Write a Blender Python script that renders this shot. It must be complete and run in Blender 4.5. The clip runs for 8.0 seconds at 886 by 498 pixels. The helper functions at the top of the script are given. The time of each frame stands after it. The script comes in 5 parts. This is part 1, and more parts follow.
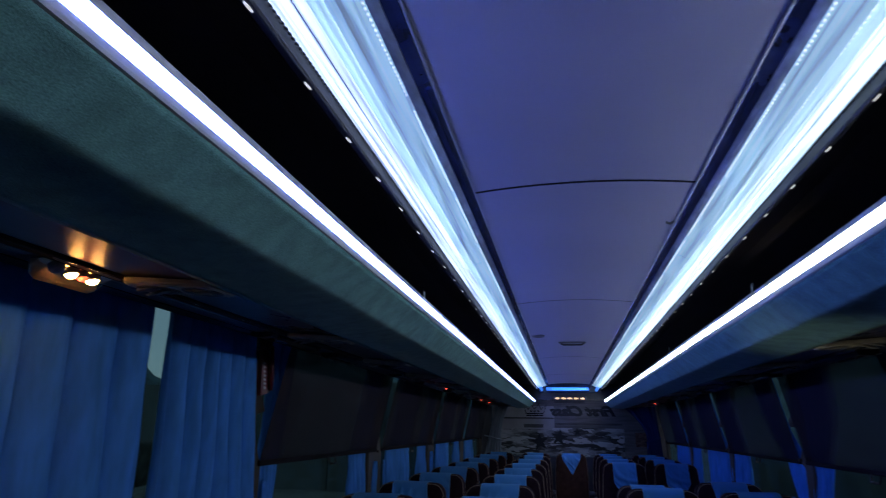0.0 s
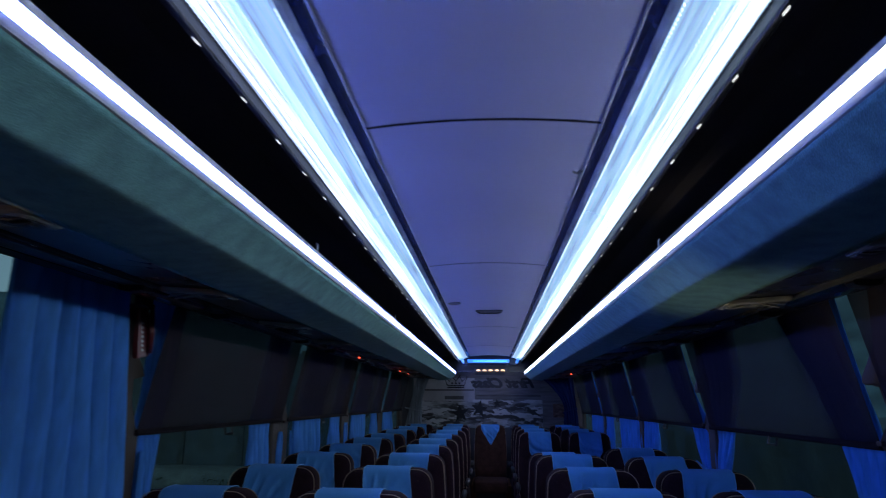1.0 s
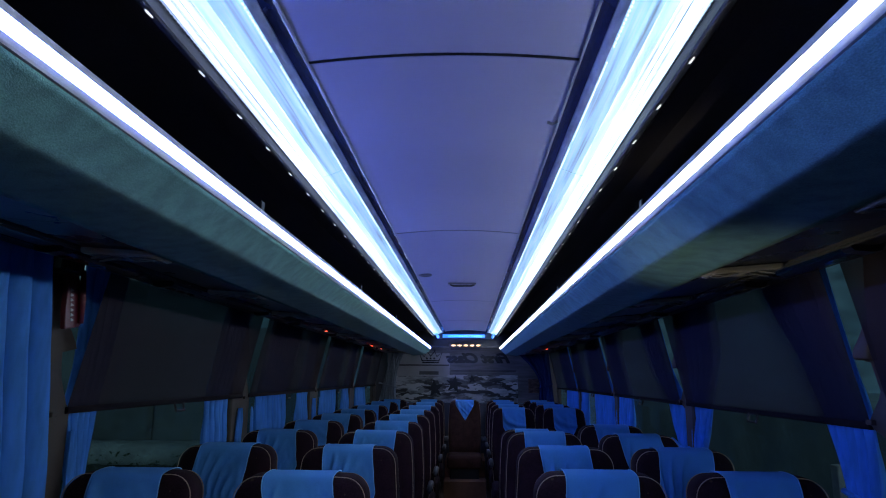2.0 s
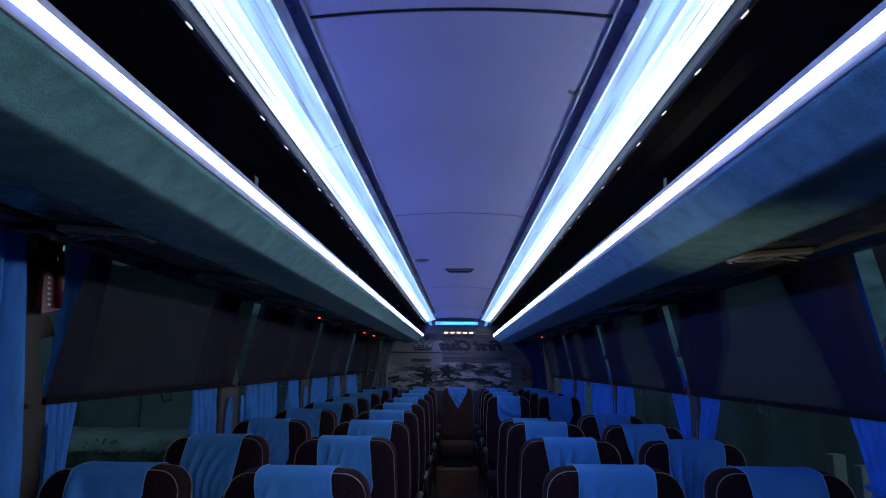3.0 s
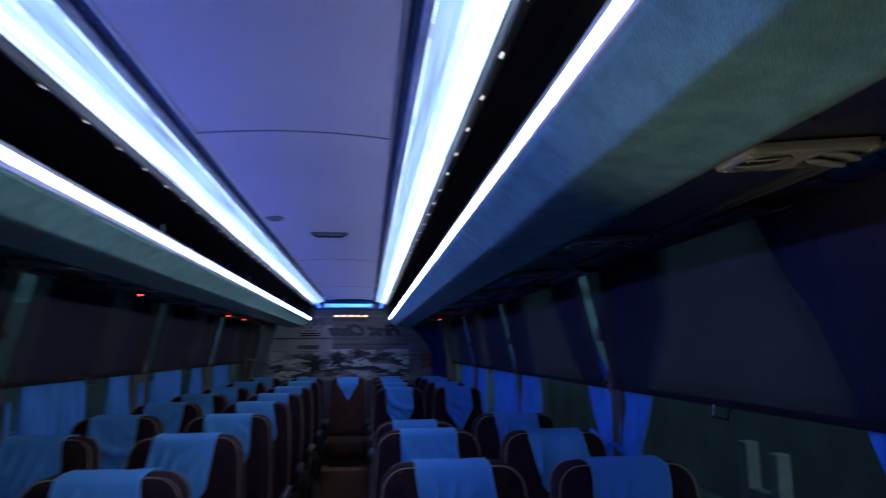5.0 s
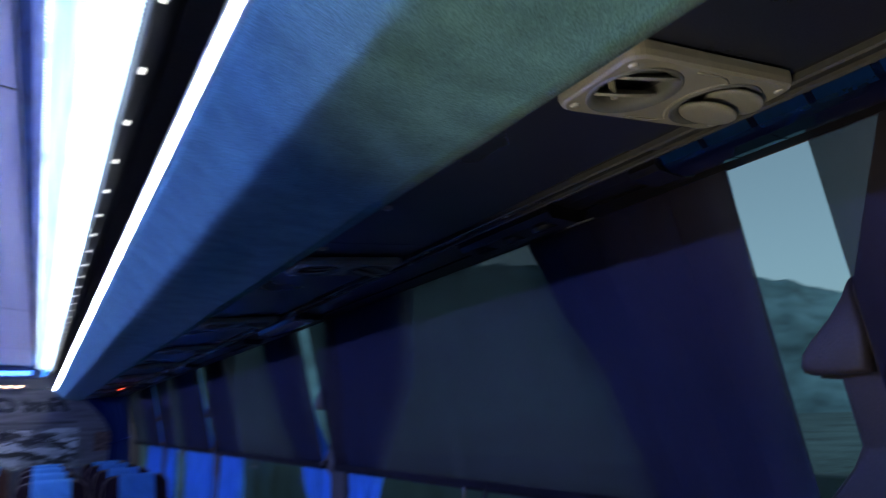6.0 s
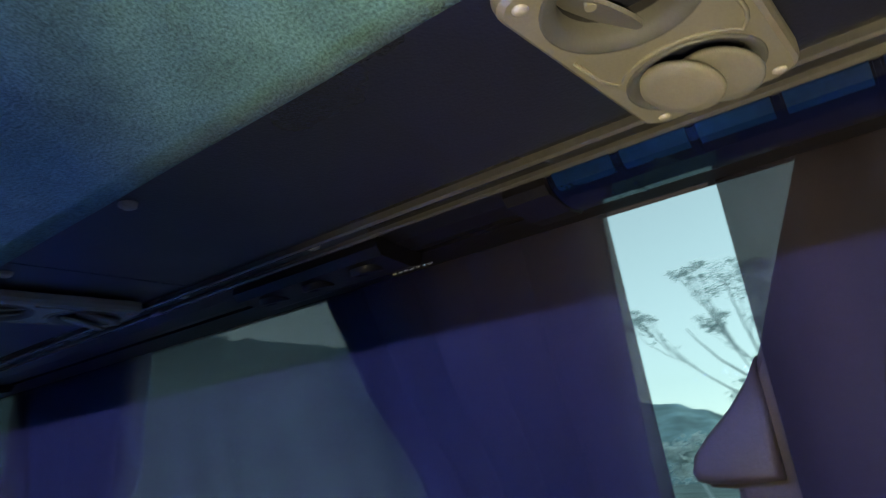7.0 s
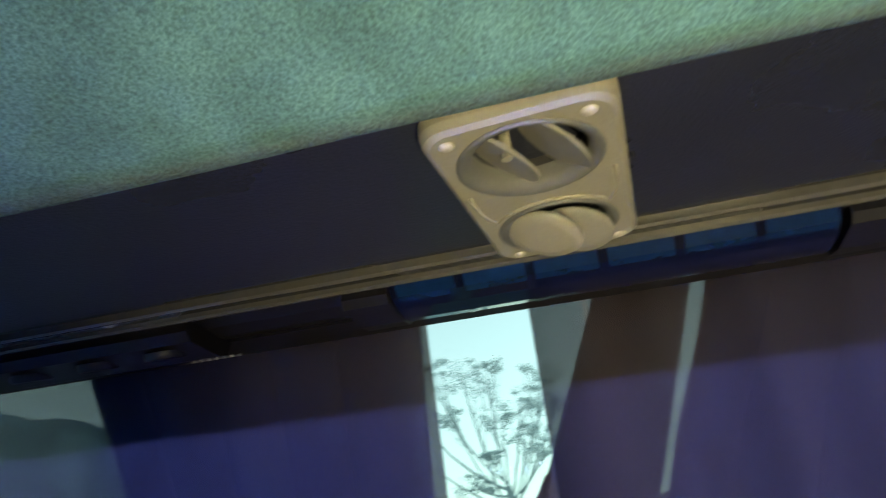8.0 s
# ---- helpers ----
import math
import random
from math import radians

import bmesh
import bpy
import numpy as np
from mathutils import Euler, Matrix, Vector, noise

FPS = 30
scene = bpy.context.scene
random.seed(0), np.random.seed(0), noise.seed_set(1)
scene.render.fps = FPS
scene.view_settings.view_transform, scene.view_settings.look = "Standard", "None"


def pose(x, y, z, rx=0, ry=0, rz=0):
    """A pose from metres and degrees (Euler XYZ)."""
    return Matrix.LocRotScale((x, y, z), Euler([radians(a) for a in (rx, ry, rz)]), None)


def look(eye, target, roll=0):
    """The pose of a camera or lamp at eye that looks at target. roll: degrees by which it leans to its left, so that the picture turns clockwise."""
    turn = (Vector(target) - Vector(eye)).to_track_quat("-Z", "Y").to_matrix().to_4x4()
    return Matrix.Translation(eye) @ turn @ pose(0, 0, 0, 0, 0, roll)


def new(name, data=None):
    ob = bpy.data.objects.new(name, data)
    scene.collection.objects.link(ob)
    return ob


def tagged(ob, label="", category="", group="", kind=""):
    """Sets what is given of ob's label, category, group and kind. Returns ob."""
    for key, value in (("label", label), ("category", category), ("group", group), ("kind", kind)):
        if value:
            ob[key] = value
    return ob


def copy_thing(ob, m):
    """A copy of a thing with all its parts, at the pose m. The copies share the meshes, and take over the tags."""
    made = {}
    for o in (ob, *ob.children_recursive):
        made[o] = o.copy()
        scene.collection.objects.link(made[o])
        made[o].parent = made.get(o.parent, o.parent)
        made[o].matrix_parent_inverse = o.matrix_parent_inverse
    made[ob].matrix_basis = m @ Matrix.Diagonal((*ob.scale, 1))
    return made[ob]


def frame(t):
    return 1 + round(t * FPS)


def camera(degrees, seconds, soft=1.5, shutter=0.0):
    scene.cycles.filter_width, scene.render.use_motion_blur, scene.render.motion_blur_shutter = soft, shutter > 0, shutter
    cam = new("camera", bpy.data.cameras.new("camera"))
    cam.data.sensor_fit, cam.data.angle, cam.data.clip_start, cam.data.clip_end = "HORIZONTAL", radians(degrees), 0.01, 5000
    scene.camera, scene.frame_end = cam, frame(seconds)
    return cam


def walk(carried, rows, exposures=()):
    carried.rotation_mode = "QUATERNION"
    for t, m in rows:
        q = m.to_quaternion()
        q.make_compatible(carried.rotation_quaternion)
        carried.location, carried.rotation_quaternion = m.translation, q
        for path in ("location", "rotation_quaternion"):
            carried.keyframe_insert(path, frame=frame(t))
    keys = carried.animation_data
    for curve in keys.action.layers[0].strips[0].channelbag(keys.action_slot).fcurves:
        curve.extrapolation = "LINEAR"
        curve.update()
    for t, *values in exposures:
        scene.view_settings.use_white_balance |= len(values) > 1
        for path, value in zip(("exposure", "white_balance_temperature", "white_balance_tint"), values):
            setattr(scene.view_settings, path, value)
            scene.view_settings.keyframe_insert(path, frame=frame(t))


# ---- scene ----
cam = camera(68.6, 8.0, soft=1.0, shutter=0.5)
PATH = [
    (0, (-0.06, 0.109, 1.473), (-0.413, 2.006, 1.999), 0.8),
    (0.5, (-0.029, 0.13, 1.449), (-0.265, 2.053, 1.949), 0.6),
    (1, (0.013, 0.281, 1.438), (-0.13, 2.223, 1.896), 0.3),
    (1.5, (0.063, 0.393, 1.445), (-0.044, 2.346, 1.862), 0.2),
    (2, (0.05, 0.47, 1.439), (-0.03, 2.431, 1.826), 0.4),
    (3.5, (-0.012, 0.746, 1.451), (-0.048, 2.719, 1.777), 0.4),
    (4, (0.048, 0.959, 1.453), (0.022, 2.937, 1.748), 0.2),
    (4.2, (0.061, 1.008, 1.455), (0.035, 2.987, 1.742), 0.2),
    (5.3, (0.234, 1.599, 1.465), (0.679, 3.52, 1.797), -0.4),
    (5.5, (0.24, 1.687, 1.448), (0.855, 3.551, 1.832), -0.6),
    (6, (0.346, 1.915, 1.465), (1.364, 3.565, 1.957), -2.2),
    (6.5, (0.414, 2.077, 1.482), (1.754, 3.42, 2.115), -3.0),
    (7, (0.482, 2.17, 1.506), (1.998, 3.279, 2.192), -3.7),
    (7.5, (0.473, 2.219, 1.53), (2.141, 2.977, 2.331), -4.4),
    (8, (0.447, 2.229, 1.529), (2.203, 2.627, 2.4), -4.9),
]
EXPOSURES = [(0.0, -0.68, 5980, 11), (0.8, -0.34, 5980, 11), (1.6, -0.08, 5980, 11), (4.2, -0.03, 6020, 13), (5.5, 0.10, 6100, 14), (6.0, 1.0, 6250, 9), (6.5, 1.75, 7400, 9), (7.0, 2.2, 7500, 5), (7.5, 2.45, 7950, 1), (8.0, 2.6, 8000, -2)]
walk(cam, [(t, look(eye, target, roll)) for t, eye, target, roll in PATH], EXPOSURES)

# ---- world and daylight: a grey dusk outside ----
world = bpy.data.worlds.new("dusk_sky")
scene.world = world
world.use_nodes = True
wn, wl = world.node_tree.nodes, world.node_tree.links
wn.clear()
w_out, w_bg, w_sky, w_hsv = wn.new("ShaderNodeOutputWorld"), wn.new("ShaderNodeBackground"), wn.new("ShaderNodeTexSky"), wn.new("ShaderNodeHueSaturation")
w_sky.sky_type, w_sky.sun_disc, w_sky.sun_elevation, w_sky.sun_rotation = "NISHITA", False, radians(14), radians(155)
w_hsv.inputs["Saturation"].default_value = 0.30
w_bg.inputs["Strength"].default_value = 0.066
wl.new(w_sky.outputs[0], w_hsv.inputs["Color"])
wl.new(w_hsv.outputs[0], w_bg.inputs["Color"])
wl.new(w_bg.outputs[0], w_out.inputs["Surface"])
sun_data = bpy.data.lights.new("sun", "SUN")
sun_data.energy, sun_data.angle, sun_data.color = 0.12, radians(25), (0.85, 0.93, 1.0)
new("sun", sun_data).matrix_world = look((10, -20, 30), (3, 0, 0))

# strength of the cabin's own lamps
LED_NOSE, LED_COVER, LED_INNER, LED_BAR = 22.5, 2.35, 1.7, 1.2
# power of an added warm fill light, not one of the cabin's lamps
WARM_FILL = 18.0


# ---- materials ----
def nodes_of(name):
    m = bpy.data.materials.new(name)
    m.use_nodes = True
    t = m.node_tree
    return m, t.nodes, t.links, t.nodes["Principled BSDF"], t.nodes["Material Output"]


def surface(name, color, rough=0.6, metal=0.0, grain=60.0, var=0.15, bump=0.1, stain=3.0, stain_var=0.15, stretch=(1, 1, 1), coat=0.0, sheen=0.0):
    """Colour with fine grain and broad stains, and relief from the grain."""
    m, n, l, p, out = nodes_of(name)
    co, mp = n.new("ShaderNodeTexCoord"), n.new("ShaderNodeMapping")
    mp.inputs["Scale"].default_value = stretch
    l.new(co.outputs["Object"], mp.inputs["Vector"])
    fine, broad = n.new("ShaderNodeTexNoise"), n.new("ShaderNodeTexNoise")
    fine.inputs["Scale"].default_value, fine.inputs["Detail"].default_value = grain, 4
    broad.inputs["Scale"].default_value, broad.inputs["Detail"].default_value = stain, 5
    for q in (fine, broad):
        l.new(mp.outputs[0], q.inputs["Vector"])
    total = None
    for q, amount in ((fine, var), (broad, stain_var)):
        r = n.new("ShaderNodeMapRange")
        r.inputs["From Min"].default_value, r.inputs["From Max"].default_value = 0.3, 0.7
        r.inputs["To Min"].default_value, r.inputs["To Max"].default_value = 1 - amount, 1 + amount
        l.new(q.outputs["Fac"], r.inputs["Value"])
        if total is None:
            total = r.outputs[0]
        else:
            mul = n.new("ShaderNodeMath")
            mul.operation = "MULTIPLY"
            l.new(total, mul.inputs[0]), l.new(r.outputs[0], mul.inputs[1])
            total = mul.outputs[0]
    sc = n.new("ShaderNodeVectorMath")
    sc.operation = "SCALE"
    sc.inputs[0].default_value = color
    l.new(total, sc.inputs["Scale"])
    l.new(sc.outputs[0], p.inputs["Base Color"])
    rr = n.new("ShaderNodeMapRange")
    rr.inputs["To Min"].default_value, rr.inputs["To Max"].default_value = max(0.03, rough - 0.12), min(1, rough + 0.12)
    l.new(broad.outputs["Fac"], rr.inputs["Value"])
    l.new(rr.outputs[0], p.inputs["Roughness"])
    p.inputs["Metallic"].default_value = metal
    p.inputs["Specular IOR Level"].default_value = 0.12 if rough >= 0.9 else 0.5
    p.inputs["Coat Weight"].default_value = coat
    p.inputs["Sheen Weight"].default_value = sheen
    if bump:
        b = n.new("ShaderNodeBump")
        b.inputs["Strength"].default_value, b.inputs["Distance"].default_value = bump, 0.004
        l.new(fine.outputs["Fac"], b.inputs["Height"])
        l.new(b.outputs[0], p.inputs["Normal"])
    return m


def glow(name, color, strength, base=(0.5, 0.5, 0.5), ripple=0.0, scale=20.0, stretch=(1, 1, 1)):
    m, n, l, p, out = nodes_of(name)
    p.inputs["Base Color"].default_value = (*base, 1)
    p.inputs["Roughness"].default_value = 0.35
    p.inputs["Emission Color"].default_value = (*color, 1)
    p.inputs["Emission Strength"].default_value = strength
    if ripple:
        co, mp, tx, r = n.new("ShaderNodeTexCoord"), n.new("ShaderNodeMapping"), n.new("ShaderNodeTexNoise"), n.new("ShaderNodeMapRange")
        mp.inputs["Scale"].default_value = stretch
        tx.inputs["Scale"].default_value, tx.inputs["Detail"].default_value = scale, 3
        r.inputs["From Min"].default_value, r.inputs["From Max"].default_value = 0.3, 0.7
        r.inputs["To Min"].default_value, r.inputs["To Max"].default_value = strength * (1 - ripple), strength * (1 + ripple)
        l.new(co.outputs["Object"], mp.inputs["Vector"]), l.new(mp.outputs[0], tx.inputs["Vector"])
        l.new(tx.outputs["Fac"], r.inputs["Value"]), l.new(r.outputs[0], p.inputs["Emission Strength"])
    return m


def pane(name, tint, rough=0.02):
    """Thin tinted glass: lets light straight through, with a Fresnel gloss."""
    m, n, l, p, out = nodes_of(name)
    n.remove(p)
    tr, gl, mx, lw, pw, ad = (n.new(k) for k in ("ShaderNodeBsdfTransparent", "ShaderNodeBsdfGlossy", "ShaderNodeMixShader", "ShaderNodeLayerWeight", "ShaderNodeMath", "ShaderNodeMath"))
    tr.inputs["Color"].default_value = (*tint, 1)
    gl.inputs["Roughness"].default_value = rough
    lw.inputs["Blend"].default_value = 0.5
    pw.operation, ad.operation = "POWER", "MULTIPLY_ADD"
    pw.inputs[1].default_value = 5.0
    ad.inputs[1].default_value, ad.inputs[2].default_value = 0.25, 0.001
    l.new(lw.outputs["Facing"], pw.inputs[0]), l.new(pw.outputs[0], ad.inputs[0])
    l.new(ad.outputs[0], mx.inputs["Fac"]), l.new(tr.outputs[0], mx.inputs[1]), l.new(gl.outputs[0], mx.inputs[2])
    l.new(mx.outputs[0], out.inputs["Surface"])
    return m


def sheer(name, color, open_part, weave=900.0, translucent=0.25, streak=(1, 1, 1), glowvar=0.15, through_color=None):
    """Woven cloth: part diffuse, part translucent, part open mesh."""
    m, n, l, p, out = nodes_of(name)
    n.remove(p)
    co, mp = n.new("ShaderNodeTexCoord"), n.new("ShaderNodeMapping")
    mp.inputs["Scale"].default_value = streak
    l.new(co.outputs["Object"], mp.inputs["Vector"])
    tx = n.new("ShaderNodeTexNoise")
    tx.inputs["Scale"].default_value, tx.inputs["Detail"].default_value = 6, 6
    l.new(mp.outputs[0], tx.inputs["Vector"])
    r = n.new("ShaderNodeMapRange")
    r.inputs["From Min"].default_value, r.inputs["From Max"].default_value = 0.3, 0.7
    r.inputs["To Min"].default_value, r.inputs["To Max"].default_value = 1 - glowvar, 1 + glowvar
    l.new(tx.outputs["Fac"], r.inputs["Value"])
    sc = n.new("ShaderNodeVectorMath")
    sc.operation = "SCALE"
    sc.inputs[0].default_value = color
    l.new(r.outputs[0], sc.inputs["Scale"])
    fine, b = n.new("ShaderNodeTexNoise"), n.new("ShaderNodeBump")
    fine.inputs["Scale"].default_value = weave
    b.inputs["Strength"].default_value, b.inputs["Distance"].default_value = 0.15, 0.002
    l.new(co.outputs["Object"], fine.inputs["Vector"]), l.new(fine.outputs["Fac"], b.inputs["Height"])
    df, tl, tr = n.new("ShaderNodeBsdfDiffuse"), n.new("ShaderNodeBsdfTranslucent"), n.new("ShaderNodeBsdfTransparent")
    l.new(sc.outputs[0], df.inputs["Color"]), l.new(b.outputs[0], df.inputs["Normal"])
    if through_color:
        st = n.new("ShaderNodeVectorMath")
        st.operation = "SCALE"
        st.inputs[0].default_value = through_color
        l.new(r.outputs[0], st.inputs["Scale"]), l.new(st.outputs[0], tl.inputs["Color"])
    else:
        l.new(sc.outputs[0], tl.inputs["Color"])
    m1, m2 = n.new("ShaderNodeMixShader"), n.new("ShaderNodeMixShader")
    m1.inputs["Fac"].default_value, m2.inputs["Fac"].default_value = translucent, open_part
    l.new(df.outputs[0], m1.inputs[1]), l.new(tl.outputs[0], m1.inputs[2])
    l.new(m1.outputs[0], m2.inputs[1]), l.new(tr.outputs[0], m2.inputs[2])
    l.new(m2.outputs[0], out.inputs["Surface"])
    return m


M_CARPET = surface("rack_carpet", (0.155, 0.325, 0.315), 0.95, grain=520, var=0.36, bump=0.34, stain=22, stain_var=0.2, sheen=0.1)
M_CEIL = surface("ceiling_vinyl", (0.235, 0.228, 0.33), 0.55, grain=900, var=0.06, bump=0.12, stain=1.6, stain_var=0.1)
M_SEAM = surface("seam_dark", (0.004, 0.004, 0.006), 0.9)
M_TRIM = surface("gloss_blue_trim", (0.018, 0.025, 0.07), 0.18, grain=30, var=0.2, bump=0.03, stain=7, stain_var=0.4, coat=0.4)
M_LIP = surface("grey_lip", (0.09, 0.09, 0.1), 0.45, grain=200, bump=0.05)
M_LIPDARK = surface("dark_lip", (0.009, 0.0085, 0.010), 0.55, grain=200, bump=0.05)
M_WHITEPL = surface("grey_profile", (0.45, 0.43, 0.46), 0.45, grain=120, var=0.04, bump=0.02)
# near-black base paints the darkness of the vent hollows
M_HOLLOW = surface("duct_depth_shade", (0.03, 0.028, 0.03), 0.85, grain=200, bump=0.1)
M_BLACK = surface("black_liner", (0.10, 0.085, 0.10), 0.85, grain=200, bump=0.2)
M_PANEL = surface("navy_panel", (0.027, 0.029, 0.044), 0.30, grain=420, var=0.12, bump=0.12, stain=5, stain_var=0.15)
M_RAIL = surface("rail_plastic", (0.022, 0.021, 0.023), 0.28, grain=150, var=0.08, bump=0.02, coat=0.5)
M_RIDGE = surface("rail_ridge", (0.17, 0.16, 0.145), 0.22, metal=0.5, grain=150, var=0.08, bump=0.02)
M_DARKPL = surface("dark_plastic", (0.012, 0.011, 0.014), 0.35, grain=200, bump=0.05)
# brighter blue on the upper facets holds their reflected glint
M_BLUEGLINT = surface("glint_blue_lens", (0.003, 0.020, 0.08), 0.14, grain=90, var=0.15, bump=0.03, coat=0.5)
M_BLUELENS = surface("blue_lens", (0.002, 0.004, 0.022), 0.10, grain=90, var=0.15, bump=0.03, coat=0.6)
M_VENT = surface("beige_plastic", (0.33, 0.30, 0.225), 0.42, grain=500, var=0.05, bump=0.06, stain=22, stain_var=0.08)
# shaded copies of the beige: blades and rear flap, then greyer for ring recesses
M_VENTSHADE = surface("shaded_beige_plastic", (0.27, 0.25, 0.205), 0.5, grain=500, var=0.05, bump=0.06, stain=20, stain_var=0.12)
M_RINGSHADE = surface("shaded_ring_plastic", (0.15, 0.145, 0.13), 0.5, grain=500, var=0.05, bump=0.06, stain=20, stain_var=0.12)
M_SCREW = surface("cream_cap", (0.55, 0.5, 0.4), 0.4, grain=300, bump=0.05)
M_PILLAR = surface("olive_pillar_trim", (0.052, 0.036, 0.023), 0.55, grain=350, var=0.12, bump=0.15, stain=6, stain_var=0.2)
M_WALL = surface("side_panel", (0.06, 0.06, 0.075), 0.6, grain=200, bump=0.15)
M_FLOOR = surface("aisle_lino", (0.055, 0.026, 0.019), 0.5, grain=150, var=0.25, bump=0.15, stain=4, stain_var=0.3)
M_STEP = surface("brown_step_carpet", (0.20, 0.095, 0.055), 0.9, grain=150, var=0.25, bump=0.15, stain=4, stain_var=0.3)
M_SEAT = surface("plum_velour", (0.019, 0.0078, 0.0115), 0.95, grain=220, var=0.35, bump=0.35, stain=14, stain_var=0.35)
def add_motif(m, color, scale=11.0, size=0.085):
    """Small scattered woven motifs on a cloth."""
    n, l = m.node_tree.nodes, m.node_tree.links
    p = n["Principled BSDF"]
    co, v, lt, mx = n.new("ShaderNodeTexCoord"), n.new("ShaderNodeTexVoronoi"), n.new("ShaderNodeMath"), n.new("ShaderNodeMix")
    v.inputs["Scale"].default_value = scale
    lt.operation = "LESS_THAN"
    lt.inputs[1].default_value = size
    mx.data_type = "RGBA"
    mx.inputs["B"].default_value = (*color, 1)
    old = p.inputs["Base Color"].links[0].from_socket
    l.new(co.outputs["Object"], v.inputs["Vector"]), l.new(v.outputs["Distance"], lt.inputs[0])
    l.new(lt.outputs[0], mx.inputs["Factor"]), l.new(old, mx.inputs["A"]), l.new(mx.outputs["Result"], p.inputs["Base Color"])


M_BENCH = surface("brown_velour", (0.056, 0.025, 0.018), 0.95, grain=220, var=0.35, bump=0.35, stain=14, stain_var=0.35)
add_motif(M_SEAT, (0.05, 0.032, 0.018))
M_PIPE = surface("tan_piping", (0.38, 0.27, 0.175), 0.7, grain=300, bump=0.2)
M_CLOTH = surface("blue_headcloth", (0.085, 0.26, 0.57), 0.95, grain=500, var=0.08, bump=0.25, stain=10, stain_var=0.07)
M_CLOTHHEM = surface("pale_hem", (0.20, 0.42, 0.68), 0.95, grain=500, bump=0.1)
M_CURT = sheer("blue_curtain", (0.11, 0.33, 0.80), 0.02, translucent=0.3, streak=(5, 5, 1.2), glowvar=0.16)
M_BLIND = sheer("plum_blind_mesh", (0.050, 0.040, 0.050), 0.30, translucent=0.20, streak=(1, 4.5, 0.2), glowvar=0.24, through_color=(0.26, 0.33, 0.42))
M_GLASS = pane("tinted_glass", (0.72, 0.90, 0.97))
M_GLASS_DARK = pane("dark_tinted_glass", (0.59, 0.77, 0.82))
M_RED = surface("red_plastic", (0.10, 0.008, 0.012), 0.35, grain=100, bump=0.03)
M_PALE = surface("pale_print", (0.45, 0.45, 0.43), 0.5, grain=100, bump=0.0)
M_RIM = surface("scuffed_rim", (0.26, 0.30, 0.38), 0.45, metal=0.3, grain=60, var=0.3, bump=0.05, stain=9, stain_var=0.5, stretch=(1, 0.3, 1))
M_HEM = surface("dark_hem", (0.014, 0.011, 0.014), 0.95, grain=300, bump=0.2)
M_BRASS = surface("warm_polished_metal", (0.62, 0.50, 0.34), 0.3, metal=0.85, grain=120, var=0.1, bump=0.03)
M_STEEL = surface("steel_bracket", (0.30, 0.30, 0.33), 0.4, metal=0.8, grain=100, bump=0.03)

G_NOSE_L = glow("led_cold_violet", (0.18, 0.265, 1.0), LED_NOSE * 2.35)
G_NOSE_R = glow("led_white", (0.80, 0.88, 1.0), LED_NOSE * 1.35)
G_COVER_L = glow("diffuser_cold", (0.54, 0.67, 1.0), LED_COVER, ripple=0.95, scale=4, stretch=(30, 0.35, 30))
G_COVER_R = glow("diffuser_white", (0.62, 0.84, 1.0), LED_COVER, ripple=0.95, scale=4, stretch=(30, 0.35, 30))
# last segment dimmer and bluer, with the LED bar's reflection painted in
G_COVER_END = glow("diffuser_reflected_blue", (0.34, 0.55, 1.0), LED_COVER * 0.55, ripple=0.95, scale=4, stretch=(30, 0.6, 30))
G_INNER = glow("diffuser_cyan", (0.42, 0.78, 1.0), LED_INNER * 0.36, ripple=0.7, scale=4, stretch=(40, 0.6, 40))
G_DOT = glow("led_dot", (0.70, 0.90, 1.0), LED_INNER * 0.9)
G_MID = glow("diffuser_mid", (0.50, 0.83, 1.0), LED_INNER * 0.72, ripple=0.5, scale=4, stretch=(40, 0.6, 40))
G_SLOT = glow("light_slot", (1.0, 0.96, 0.86), 1.1)
G_BAR = glow("led_bar_blue", (0.02, 0.22, 1.0), LED_BAR)
G_BARDOT = glow("led_bar_dot", (0.12, 0.72, 1.0), LED_BAR * 2)
G_ORANGE = glow("orange_led", (1.0, 0.55, 0.2), 2.5)
G_REDLED = glow("red_led", (1.0, 0.06, 0.02), 6.0)
G_FILL = glow("fill_lens", (1.0, 0.78, 0.52), 8.0)
G_WARM = glow("warm_bulb", (1.0, 0.42, 0.085), 85.0)


# ---- mesh helpers ----
def mesh_ob(name, bm, material, parent=None, label="", smooth=False, category="", group="", kind=""):
    me = bpy.data.meshes.new(name)
    bmesh.ops.recalc_face_normals(bm, faces=bm.faces)
    bm.to_mesh(me)
    bm.free()
    me.materials.append(material)
    if smooth:
        me.shade_smooth()
    ob = new(name, me)
    if parent is not None:
        ob.parent = parent
    return tagged(ob, label, category, group, kind)


def part(name, bm, material, parent, label="", smooth=False):
    return mesh_ob(name, bm, material, parent, label, smooth)


def thing(name, label, category, group="", kind="", at=(0, 0, 0)):
    e = new(name)
    e.empty_display_size = 0.05
    e.location = at
    return tagged(e, label, category, group, kind)


def loft(rings, closed_ring=True, caps=True, bm=None):
    """A skin over rings of equal count."""
    bm = bm or bmesh.new()
    vs = [[bm.verts.new(p) for p in r] for r in rings]
    n = len(rings[0])
    for a, b in zip(vs, vs[1:]):
        for i in range(n if closed_ring else n - 1):
            j = (i + 1) % n
            bm.faces.new((a[i], a[j], b[j], b[i]))
    if caps and closed_ring:
        bm.faces.new(vs[0][::-1])
        bm.faces.new(vs[-1])
    return bm


